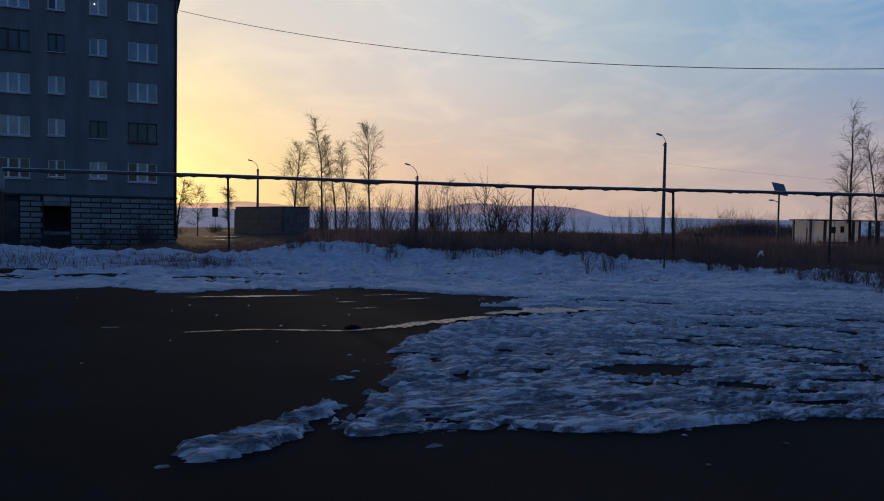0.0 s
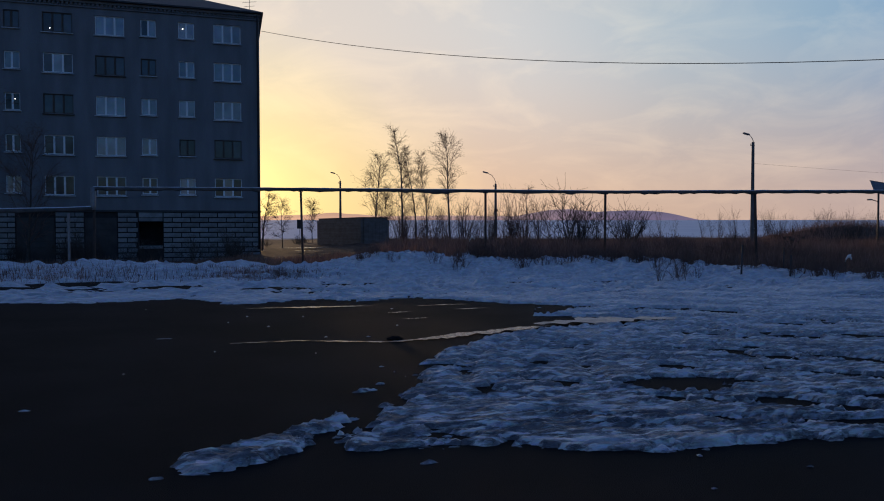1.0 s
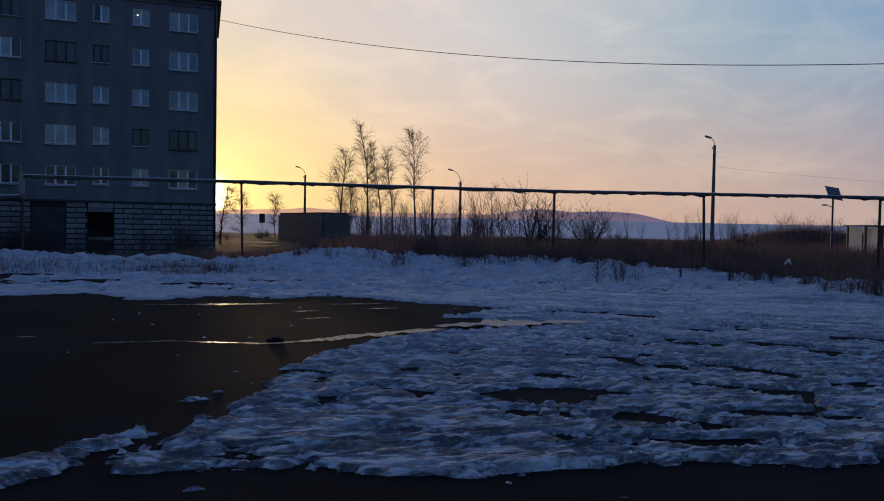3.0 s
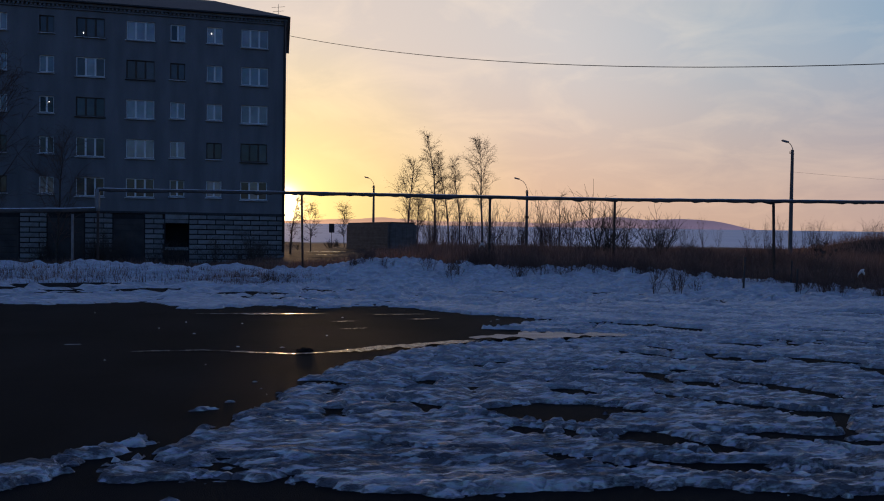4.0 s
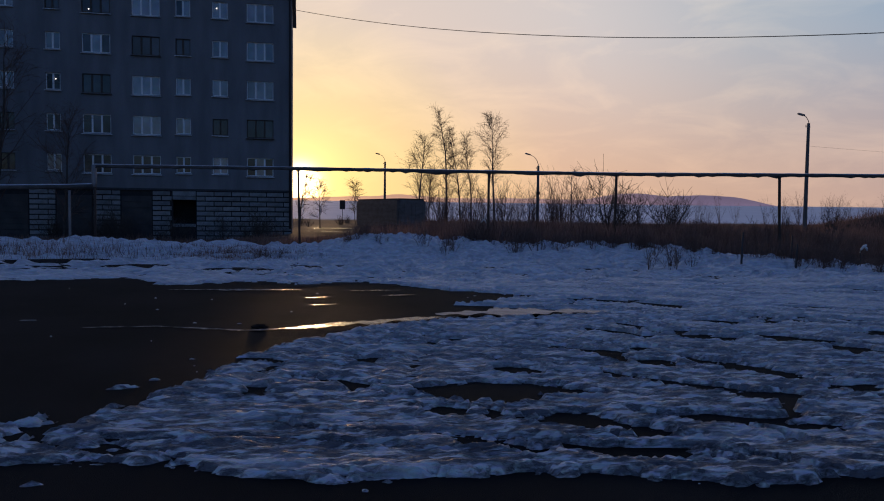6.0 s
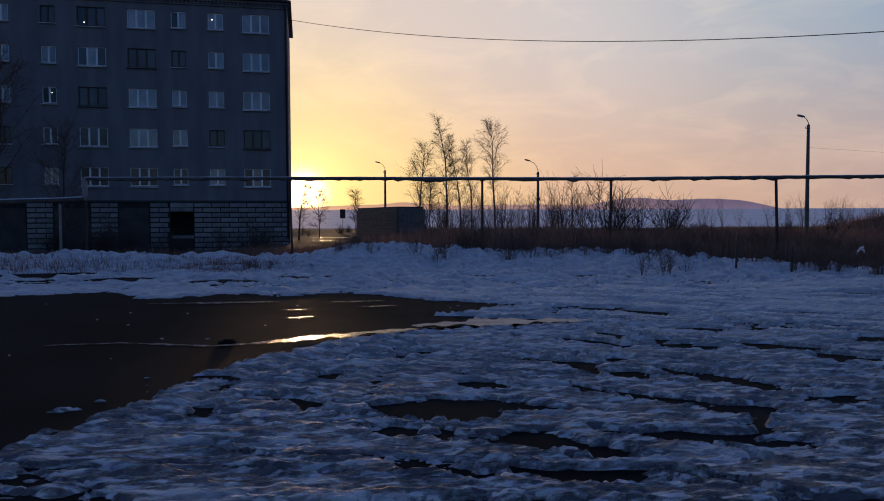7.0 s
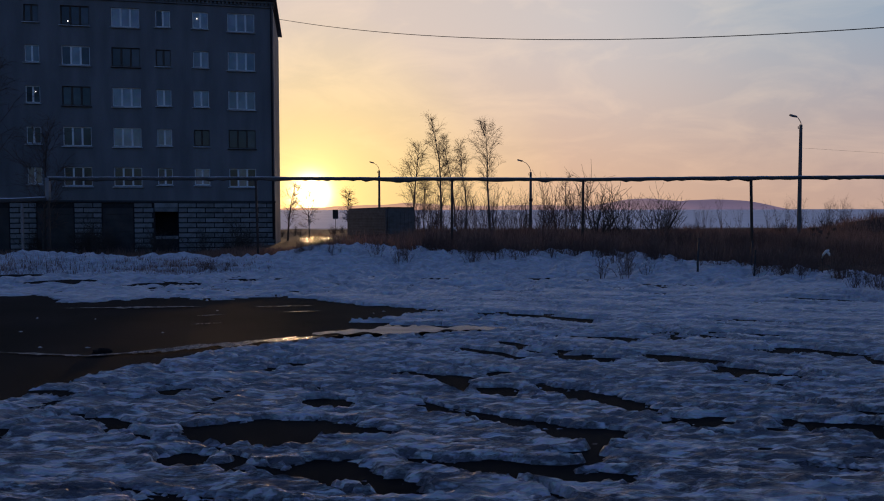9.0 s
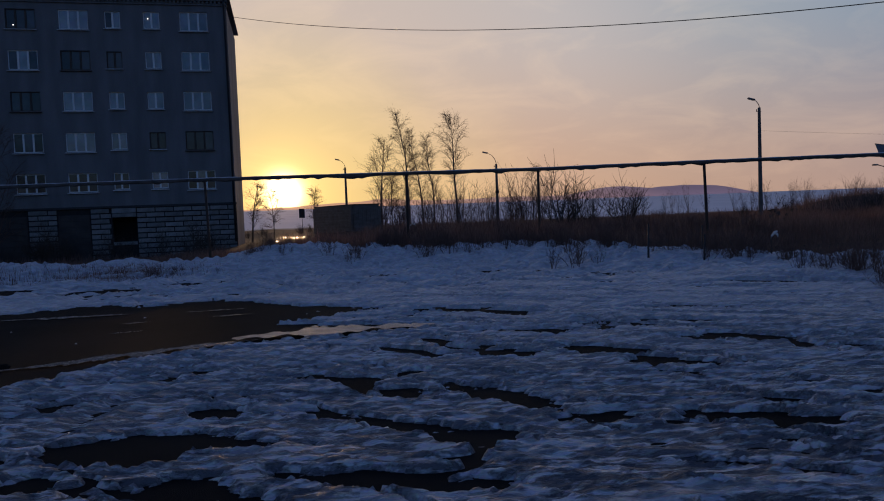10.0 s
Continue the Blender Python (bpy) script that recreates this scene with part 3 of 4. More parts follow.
puddle(((7.45, 5.8), (8.0, 6.0), (8.6, 6.35), (9.3, 6.75), (10.3, 7.15)), (0.03, 0.20, 0.24, 0.18, 0.06), 0.014, 91,
       "long frozen puddle mirroring the sunset beside the snow edge")
puddle(((9.9, 7.15), (11.0, 7.45), (12.2, 7.55), (13.3, 7.6)), (0.08, 0.34, 0.30, 0.05), 0.040, 92,
       "streaky frosted ice along the snow edge", FROSTED)
puddle(((5.3, 6.0), (6.2, 6.12), (6.9, 5.95), (7.5, 5.8)), (0.02, 0.09, 0.08, 0.03), 0.011, 93, "thin streak of ice on the asphalt")
for k, (x, y, a, w) in enumerate(((6.2, 10.6, 1.25, 0.16), (8.1, 8.4, 0.22, 0.10), (8.9, 10.6, 0.5, 0.09), (7.9, 9.4, 0.25, 0.09),
                                  (9.3, 9.8, 0.35, 0.08))):
    puddle(((x - a, y - 0.05), (x, y), (x + a, y + 0.08)), (0.02, w, 0.02), 0.010 + 0.0007 * k, 100 + 5 * k, "thin patch of bright ice on the asphalt")
puddle(((11.7, 1.1), (12.5, 1.05), (13.5, 0.95)), (0.03, 0.15, 0.05), 0.012, 140, "dull wet ice at the near edge of the snow", DULL_ICE)
puddle(((11.2, 1.75), (11.5, 1.62), (11.8, 1.5)), (0.03, 0.13, 0.04), 0.012, 145, "dull wet ice at the near edge of the snow", DULL_ICE)


# ---- far ridge ----
def ridge(x):
    x = x - 150 * smooth(300, 700, x)
    z = 72 + 13 * np.exp(-((x - 20) / 150) ** 2) + 6 * fbm(x * 0.006, x * 0, 21)
    z = z + 36 * smooth(700, 990, x) - 12 * smooth(1000, 1150, x) + 4 * np.exp(-((x - 1330) / 120) ** 2)
    z = z + (38 - z) * smooth(1430, 1610, x)
    return np.where(x < -200, z - 12 * smooth(-200, -500, x), z) + 1.2 * fbm(x * 0.03, x * 0, 25)


xs = np.linspace(-1500, 1900, 260)
ys = np.linspace(3000, 3500, 8)
X, Y = np.meshgrid(xs, ys)
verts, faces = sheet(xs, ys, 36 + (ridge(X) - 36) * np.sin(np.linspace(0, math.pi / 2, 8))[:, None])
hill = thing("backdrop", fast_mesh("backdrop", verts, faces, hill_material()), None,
             "long low wooded hill, painted to glow mauve like evening haze", "hill", kind="structure")


# ---- apartment house ----
HOUSE = pose(0, 50, 0, rz=8)
COLS = ((-1.87, 0.0, 3), (-4.24, -3.18, 2), (-6.72, -5.72, 2), (-9.62, -7.76, 3), (-12.86, -11.02, 3), (-15.18, -14.24, 2),
        (-18.12, -17.16, 2), (-21.4, -19.5, 3), (-24.9, -23.9, 2), (-27.6, -26.6, 2), (-30.6, -28.7, 3), (-33.9, -32.0, 3))
SILLS = (4.0, 6.75, 9.52, 12.28, 15.0)
DARK = {(1, 0), (1, 1), (3, 3), (3, 2), (2, 4), (4, 4), (4, 5), (1, 8), (3, 9), (0, 6), (1, 6)}
UNLIT = DARK | {(0, 0), (0, 2), (0, 3), (0, 4), (1, 4), (3, 4), (2, 5), (1, 5), (4, 2), (4, 7), (2, 7), (0, 9), (3, 7)}


def window_span(row, col):
    x0, x1, n = COLS[col]
    z0 = SILLS[row] + (0.12 if n == 2 else 0.0)
    return x0, x1, z0, z0 + (1.14 if n == 2 else 1.30), n


def grid_wall(gx, gz, solid, y0, y1):
    """A wall of cells with openings, as one connected shell."""
    verts, faces, index = [], [], {}

    def v(i, j, k):
        if (i, j, k) not in index:
            index[i, j, k] = len(verts)
            verts.append((gx[i], (y0, y1)[k], gz[j]))
        return index[i, j, k]

    nx, nz = len(gx) - 1, len(gz) - 1
    full = {(i, j) for i in range(nx) for j in range(nz) if solid(i, j)}
    for i, j in full:
        faces.append((v(i, j, 0), v(i + 1, j, 0), v(i + 1, j + 1, 0), v(i, j + 1, 0)))
        faces.append((v(i, j, 1), v(i, j + 1, 1), v(i + 1, j + 1, 1), v(i + 1, j, 1)))
        for di, dj, a, b in ((-1, 0, (i, j), (i, j + 1)), (1, 0, (i + 1, j + 1), (i + 1, j)), (0, -1, (i + 1, j), (i, j)), (0, 1, (i, j + 1), (i + 1, j + 1))):
            if (i + di, j + dj) not in full:
                faces.append((v(*a, 0), v(*b, 0), v(*b, 1), v(*a, 1)))
    return verts, faces


def house_window(row, col, parent):
    x0, x1, z0, z1, n = window_span(row, col)
    mat = WOOD_FRAME if (row, col) in DARK else WHITE_FRAME
    f, w = 0.06, (x1 - x0) / n
    gx = [x0, x0 + f]
    for i in range(1, n):
        gx += [x0 + i * w - 0.06, x0 + i * w + 0.06]
    gx += [x1 - f, x1]
    gz = [z0, z0 + f, z1 - f, z1]
    win = part("window", grid_wall(gx, gz, lambda i, j: j != 1 or i % 2 == 0, 0.09, 0.16), mat, parent, "brown wooden window" if mat is WOOD_FRAME else "white plastic window")
    for i in range(n):
        part("pane", box_mesh(x0 + i * w + 0.045, x0 + (i + 1) * w - 0.045, 0.125, 0.140, z0 + f, z1 - f), DARK_GLASS if (row, col) in UNLIT and (row, col, i) not in {(4, 2, 1), (3, 4, 1), (0, 0, 1)} else GLASS, win)
    bm = bmesh.new()
    box(bm, x0 - 0.07, x1 + 0.07, -0.16, 0.09, z0 - 0.10, z0 - 0.012)
    for v in bm.verts:
        if v.co.y < 0 and v.co.z > z0 - 0.05:
            v.co.z -= 0.055
    part("sill", bm, WOOD_FRAME if (row, col) in {(1, 0), (3, 3), (2, 4)} else SILL, win)


def house():
    h = empty("apartment_building", HOUSE, "six-storey grey panel house with a pale block ground floor", "building")
    L, R, D = -36.0, 1.30, 9.5
    spans = [window_span(r, c) for r in range(len(SILLS)) for c in range(len(COLS))]
    gx = sorted({L, R} | {v for q in spans for v in q[:2]})
    gz = sorted({3.0, 16.75} | {round(v, 3) for q in spans for v in q[2:4]})

    def solid(i, j):
        x, z = (gx[i] + gx[i + 1]) / 2, (gz[j] + gz[j + 1]) / 2
        return not any(q[0] < x < q[1] and q[2] < z < q[3] for q in spans)

    bm = grid_wall(gx, gz, solid, 0.0, 0.4)
    part("facade", bm, PLASTER, h, "grey rendered facade streaked with damp")
    bm = bmesh.new()
    box(bm, R - 0.4, R, 0.4, D, 0.0 - 1.2, 16.75)
    part("end_wall", bm, PLASTER, h)
    part("rear_wall", box_mesh(L, R - 0.4, D - 0.4, D, -1.2, 16.75), PLASTER, h)
    part("far_end_wall", box_mesh(L, L + 0.4, 0.4, D - 0.4, -1.2, 16.75), PLASTER, h)
    # backing and slabs are coloured black in place of indoor shade
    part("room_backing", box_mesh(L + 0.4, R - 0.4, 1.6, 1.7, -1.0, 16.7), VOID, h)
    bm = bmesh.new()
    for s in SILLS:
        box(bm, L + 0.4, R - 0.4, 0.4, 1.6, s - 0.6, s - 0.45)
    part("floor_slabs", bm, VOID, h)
    # cornice with a row of dentils, gutter and hipped roof
    bm = bmesh.new()
    box(bm, L - 0.1, R + 0.06, -0.12, 0.4, 16.75, 16.86)
    box(bm, L - 0.1, R + 0.10, -0.26, 0.4, 17.02, 17.18)
    box(bm, L, R + 0.03, -0.03, 0.4, 16.86, 17.02)
    x = R - 0.1
    while x > L:
        box(bm, x - 0.13, x, -0.20, -0.03, 16.86, 17.02)
        x -= 0.27
    part("cornice", bm, PLASTER, h, "brick dentil cornice")
    bm = bmesh.new()
    lo = [bm.verts.new(v) for v in ((L - 0.5, -0.5, 17.18), (R + 0.28, -0.5, 17.18), (R + 0.28, D + 0.5, 17.18), (L - 0.5, D + 0.5, 17.18))]
    hi = [bm.verts.new(v) for v in ((L + 5, D / 2, 19.6), (R - 5.5, D / 2, 19.6))]
    md = [bm.verts.new(v.co + Vector((0, 0, 0.1))) for v in lo]
    for i in range(4):
        bm.faces.new((lo[i], lo[(i + 1) % 4], md[(i + 1) % 4], md[i]))
    bm.faces.new((md[0], md[1], hi[1], hi[0]))
    bm.faces.new((md[1], md[2], hi[1]))
    bm.faces.new((md[2], md[3], hi[0], hi[1]))
    bm.faces.new((md[3], md[0], hi[0]))
    bm.faces.new(lo[::-1])
    part("roof", bm, ROOFING, h, "dark sheet-metal hipped roof")
    part("aerial", tubes([[((R - 0.6, 2.0, 17.3), 0.02), ((R - 0.6, 2.0, 18.9), 0.015)], [((R - 1.1, 2.0, 18.6), 0.012), ((R - 0.1, 2.0, 18.75), 0.012)],
                          [((R - 1.0, 2.0, 18.3), 0.012), ((R - 0.2, 2.0, 18.42), 0.012)]], 5), DARKSTEEL, h)
    for x in (R - 0.12, -19.0):
        part("downpipe", tubes([[((x, -0.40, 17.05), 0.07), ((x, -0.30, 16.7), 0.07), ((x, -0.09, 16.3), 0.07), ((x, -0.09, 0.2), 0.07)]], 8), DARKSTEEL, h, smooth=True)
    for row in range(len(SILLS)):
        for col in range(len(COLS)):
            house_window(row, col, h)
    for row, col, dx, dz in ((4, 1, 0.3, 0.7), (2, 5, 0.62, 0.75), (4, 4, 0.45, 0.25)):
        x0, x1, z0, z1, n = window_span(row, col)
        part("bulb", tubes([[((x0 + dx, 0.10, z0 + dz - 0.03), 0.02), ((x0 + dx, 0.10, z0 + dz), 0.04), ((x0 + dx, 0.10, z0 + dz + 0.04), 0.02)]], 8), BULB, h, "small lit bulb at the window")
    # ground floor: dark backing, piers of big pale blocks, dark infill, one gaping hole
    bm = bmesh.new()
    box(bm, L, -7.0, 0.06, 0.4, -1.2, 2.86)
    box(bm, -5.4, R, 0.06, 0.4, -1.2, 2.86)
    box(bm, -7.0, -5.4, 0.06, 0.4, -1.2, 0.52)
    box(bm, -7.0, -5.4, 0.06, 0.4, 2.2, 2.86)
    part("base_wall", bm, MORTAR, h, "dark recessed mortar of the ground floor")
    part("ledge", box_mesh(L, R + 0.05, -0.10, 0.4, 2.862, 2.998), DARKSTEEL, h)
    # added black sheet that paints the dark inside the hole
    part("hole_dark_sheet", box_mesh(-7.4, -5.0, 1.2, 1.3, 0.2, 2.6), VOID, h)
    for x0, x1 in ((-10.4, -8.4), (-14.6, -12.3), (-18.2, -16.4), (-23.5, -19.4), (-30, -25)):
        fill = part("infill", box_mesh(x0, x1, -0.01, 0.055, -0.8, 2.45), DARKBRICK, h, "dark boarded-up opening")
        for i in range(8):
            z = -0.8 + i * 0.40
            part("board", box_mesh(x0 + 0.06, x1 - 0.06, -0.035, -0.012, z + 0.03, z + 0.37, 0.01), DARKBRICK, fill)
    shared = {}
    c, ln = 0.355, 1.22
    for x0, x1 in ((-5.38, R - 0.02), (-8.35, -7.02), (-12.25, -10.45), (-16.35, -14.65), (-19.3, -18.25)):
        for i in range(10):
            z0 = 2.84 - (i + 1) * c
            x = x0 - (ln / 2 if i % 2 else 0.0)
            while x < x1 - 0.05:
                a, b = max(x, x0) + 0.035, min(x + ln, x1) - 0.035
                x += ln
                if b - a < 0.12:
                    continue
                key = round(b - a, 2)
                if key not in shared:
                    shared[key] = mesh_of("block", box_mesh(0, key, -0.06, 0.055, 0.045, c - 0.035, 0.012), BLOCK)
                ob = part("block", shared[key], BLOCK, h)
                ob.location = (a, random.uniform(-0.012, 0.012), z0)
    for z0, z1 in ((2.21, 2.47), (2.50, 2.83)):
        part("block", box_mesh(-6.98, -5.42, -0.05, 0.055, z0, z1, 0.012), BLOCK, h)
    part("block", box_mesh(-6.98, -5.42, -0.05, 0.055, 0.28, 0.50, 0.012), BLOCK, h)


house()


# ---- heating pipe on posts ----
def pipe_run(name, pts, r, mat, parent, label, seed, lumps=0.02, snowy=True):
    """A wrapped pipe with sagging, uneven lagging, and a strip of snow on its back."""
    run, cap = [], []
    rng = random.Random(seed)
    for (a, b) in zip(pts[:-1], pts[1:]):
        a, b = Vector(a), Vector(b)
        n = max(2, int((b - a).length / 0.16))
        for i in range(n):
            p = a.lerp(b, i / n)
            k = max(0.0, noise.noise(p * 0.6 + Vector((seed, 0, 0)))) * 1.3 + max(0.0, noise.noise(p * 4.7)) * 1.1
            sag = lumps * k * 1.6
            run.append((p - Vector((0, 0, sag * 0.8)), r + sag * 0.7 + rng.uniform(0, 0.006)))
            cap.append((p + Vector((0, 0, r * 0.62 + 0.012 * noise.noise(p * 2.3))), r * 0.62))
    run.append((Vector(pts[-1]), r))
    cap.append((Vector(pts[-1]) + Vector((0, 0, r * 0.62)), r * 0.55))
    part(name, tubes([run], 8), mat, parent, label, smooth=True)
    if snowy:
        part("snow_strip", tubes([cap], 7), SNOW, parent, "crust of snow on top of the pipe", smooth=True)


def heating_pipe():
    e = empty("heating_pipe", pose(0, 0, 0), "lagged overhead heating pipe on rusty posts, snow along its top", "pipe")
    main = [(-2.35, 24.9, 3.16), (5.45, 24.75, 3.16), (12.75, 24.75, 3.14), (17.6, 24.26, 3.10), (23.5, 22.85, 3.08), (31.0, 22.2, 3.10), (38, 21.4, 3.1), (46, 20.4, 3.1)]
    pipe_run("pipe", main, 0.058, WRAP, e, "tattered dark lagging", 3, 0.028)
    low = [(-2.35, 24.9, 2.40), (-3.4, 24.6, 2.34), (-7.15, 24.0, 2.24), (-7.2, 24.0, 2.24)]
    pipe_run("pipe", low, 0.08, WRAP, e, "", 9, 0.01)
    pipe_run("riser", [(-2.35, 24.9, 3.20), (-2.35, 24.9, 2.34)], 0.09, LAMPGREY, e, "bright wrapped riser", 11, 0.004, False)
    pipe_run("riser", [(-7.2, 24.0, 2.15), (-7.2, 24.0, 4.75), (-7.35, 24.0, 4.95), (-8.6, 23.9, 5.0), (-16, 23.6, 5.0)], 0.2, LAMPGREY, e, "", 13, 0.004, False)
    for x, y, z0, z1, lean in ((-2.33, 24.9, -0.1, 3.1, 0.0), (5.45, 24.72, -0.1, 3.1, 0.07), (12.76, 24.72, -0.2, 3.08, 0.0), (17.65, 24.24, -0.2, 3.04, -0.02),
                               (23.5, 22.81, -0.3, 3.02, 0.12), (30.9, 22.2, -0.4, 3.04, 0.0), (37.2, 21.45, -0.4, 3.04, 0.0)):
        bm = bmesh.new()
        box(bm, -0.04, 0.04, -0.04, 0.04, z0, z1, 0.008)
        box(bm, -0.09, 0.09, -0.07, 0.07, z1 - 0.03, z1 + 0.012)
        ob = part("post", bm, RUST, e)
        ob.matrix_basis = pose(x, y, 0, 0, math.degrees(-lean * 0.3), 8)
    for x, z1 in ((-3.1, 2.2), (-6.2, 2.2)):
        part("post", tubes([[((x, 24.5, -0.4), 0.05), ((x, 24.5, z1), 0.05)]], 8), LAMPGREY, e)


heating_pipe()


# ---- old van body by the road ----
def van_body():
    m = (9.0, 59.4)
    lx, ly = 4.85 - m[0], 67.9 - m[1]
    turn = math.degrees(math.atan2(ly, lx))
    ln = math.hypot(lx, ly)
    e = empty("box_trailer", pose(m[0], m[1], -0.05, rz=turn), "rust-brown ribbed box trailer body with a rounded roof", "trailer")
    w, hgt = 2.8, 2.72
    bm = bmesh.new()
    box(bm, 0, ln, -w, 0, 0.1, hgt)
    es = [ed for ed in bm.edges if all(v.co.z > 2 for v in ed.verts) or abs(ed.verts[0].co.z - ed.verts[1].co.z) > 1]
    bmesh.ops.bevel(bm, geom=es, offset=0.16, segments=4, affect="EDGES")
    part("body", bm, VAN, e)
    for i in range(9):
        z = 0.35 + i * 0.24
        part("rib", box_mesh(0.3, ln - 0.25, 0.003, 0.035, z, z + 0.09, 0.01), VAN, e)
    for i in range(7):
        y = -w + 0.3 + i * 0.36
        part("rib", box_mesh(-0.03, -0.002, y, y + 0.07, 0.25, 2.4, 0.01), VAN, e)
    part("roof_edge", box_mesh(0.05, ln - 0.05, -w + 0.1, -0.1, hgt - 0.01, hgt + 0.05, 0.02), ROOFING, e)
    for x in (0.6, ln - 0.9):
        part("skid", box_mesh(x, x + 0.3, -w + 0.1, -0.1, -0.15, 0.098), RUST, e)


van_body()


# ---- lamps ----
def street_lamp(x, y, z0, top, arm, seed, brace=False):
    e = empty("street_lamp", pose(x, y, z0), "concrete street lamp with a curved steel arm, unlit", "lamp", "street lamps")
    h = top - z0
    bm = bmesh.new()
    bmesh.ops.create_cone(bm, cap_ends=True, segments=8, radius1=0.17, radius2=0.11, depth=h, matrix=Matrix.Translation((0, 0, h / 2)))
    part("pole", bm, CONCRETE, e)
    ax, az = arm
    bend = [((0.02, 0, h - 0.55), 0.03), ((0.0, 0, h + 0.12), 0.03), ((ax * 0.12, 0, h + az * 0.45), 0.028), ((ax * 0.35, 0, h + az * 0.75), 0.026),
            ((ax * 0.75, 0, h + az * 0.95), 0.025)]
    part("arm", tubes([bend], 7), LAMPGREY, e, smooth=True)
    bm = bmesh.new()
    box(bm, -0.28, 0.28, -0.11, 0.11, -0.05, 0.06, 0.03)
    head = part("head", bm, LAMPGREY, e)
    head.matrix_basis = pose(ax * 0.92, 0, h + az * 1.0, 0, 14, 0)
    part("lens", box_mesh(-0.2, 0.2, -0.08, 0.08, -0.075, -0.051), POLYCARB, head)
    part("insulator", tubes([[((-0.2, 0, h - 0.28), 0.02), ((0.15, 0, h - 0.28), 0.02)], [((-0.2, 0, h - 0.3), 0.035), ((-0.2, 0, h - 0.12), 0.03)]], 6), LAMPGREY, e)
    if brace:
        part("bracket", box_mesh(-0.19, 0.19, -0.2, -0.1, h * 0.56, h * 0.6), RUST, e)


street_lamp(40.0, 50.0, -0.2, 8.6, (-0.65, 0.65), 1)
street_lamp(22.8, 67.8, -0.2, 6.25, (-1.15, 1.15), 2, True)
street_lamp(7.28, 83.7, -0.1, 7.5, (-0.95, 0.95), 3)


def solar_lamp():
    e = empty("solar_lamp", pose(39.75, 36.0, -0.1) @ Matrix.Scale(1.12, 4), "solar street lamp with a tilted panel on a dark mast", "lamp")
    part("mast", tubes([[((0, 0, -0.3), 0.055), ((0, 0, 3.5), 0.05)]], 8), DARKSTEEL, e)
    panel = part("panel", box_mesh(-0.5, 0.5, -0.38, 0.38, -0.02, 0.02, 0.008), SOLAR, e)
    panel.matrix_basis = pose(0.05, 0, 3.75, 62, 6, 10)
    part("panel_frame", box_mesh(-0.52, 0.52, 0.382, 0.41, -0.025, 0.025), DARKSTEEL, panel)
    part("arm", tubes([[((0, 0, 3.0), 0.025), ((-0.4, 0, 3.1), 0.02)]], 6), DARKSTEEL, e)
    part("head", box_mesh(-0.66, -0.38, -0.07, 0.07, 3.07, 3.15, 0.02), LAMPGREY, e)


solar_lamp()


# ---- bus shelter ----
def bus_shelter():
    e = empty("bus_shelter", pose(38.6, 31.9, -0.3, rz=-4), "glazed bus shelter with a dark steel frame and a bench", "bus shelter")
    w, d, h = 4.7, 1.5, 2.36
    for x in (0.0, 1.0, w / 2 + 0.6, w - 0.6, w):
        part("post", box_mesh(x - 0.06, x + 0.06, -0.06, 0.06, -0.2, h), DARKSTEEL, e)
    for x in (0.0, w):
        part("post", box_mesh(x - 0.05, x + 0.05, d - 0.05, d + 0.05, -0.2, h), DARKSTEEL, e)
    part("roof", box_mesh(-0.2, w + 0.2, -0.2, d + 0.2, h, h + 0.07, 0.02), DARKSTEEL, e)
    for x0, x1 in ((0.06, 0.94), (1.06, w / 2 + 0.54), (w / 2 + 0.66, w - 0.66), (w - 0.54, w - 0.06)):
        part("panel", box_mesh(x0, x1, d + 0.06, d + 0.08, 0.25, h - 0.05), POLYCARB, e, "milky glazed panel")
    for z in (0.45, 0.95):
        part("bench_board", box_mesh(1.6, w - 0.5, d - 0.5, d - 0.2, z, z + 0.12), DARKSTEEL, e)
    part("poster", box_mesh(2.7, 3.0, d + 0.02, d + 0.045, 1.6, 2.0), DARKSTEEL, e)
    part("poster", box_mesh(3.35, 3.6, d + 0.02, d + 0.045, 1.65, 2.05), DARKSTEEL, e)
    bin_ = empty("waste_bin", pose(37.9, 33.2, -0.2), "dark lidded waste bin beside the shelter", "bin")
    part("body", tubes([[((0, 0, -0.2), 0.3), ((0, 0, 0.75), 0.36)]], 10), DARKSTEEL, bin_)
    part("lid", tubes([[((0, 0, 0.76), 0.42), ((0, 0, 0.86), 0.38), ((0, 0, 0.95), 0.1)]], 10), DARKSTEEL, bin_)


bus_shelter()


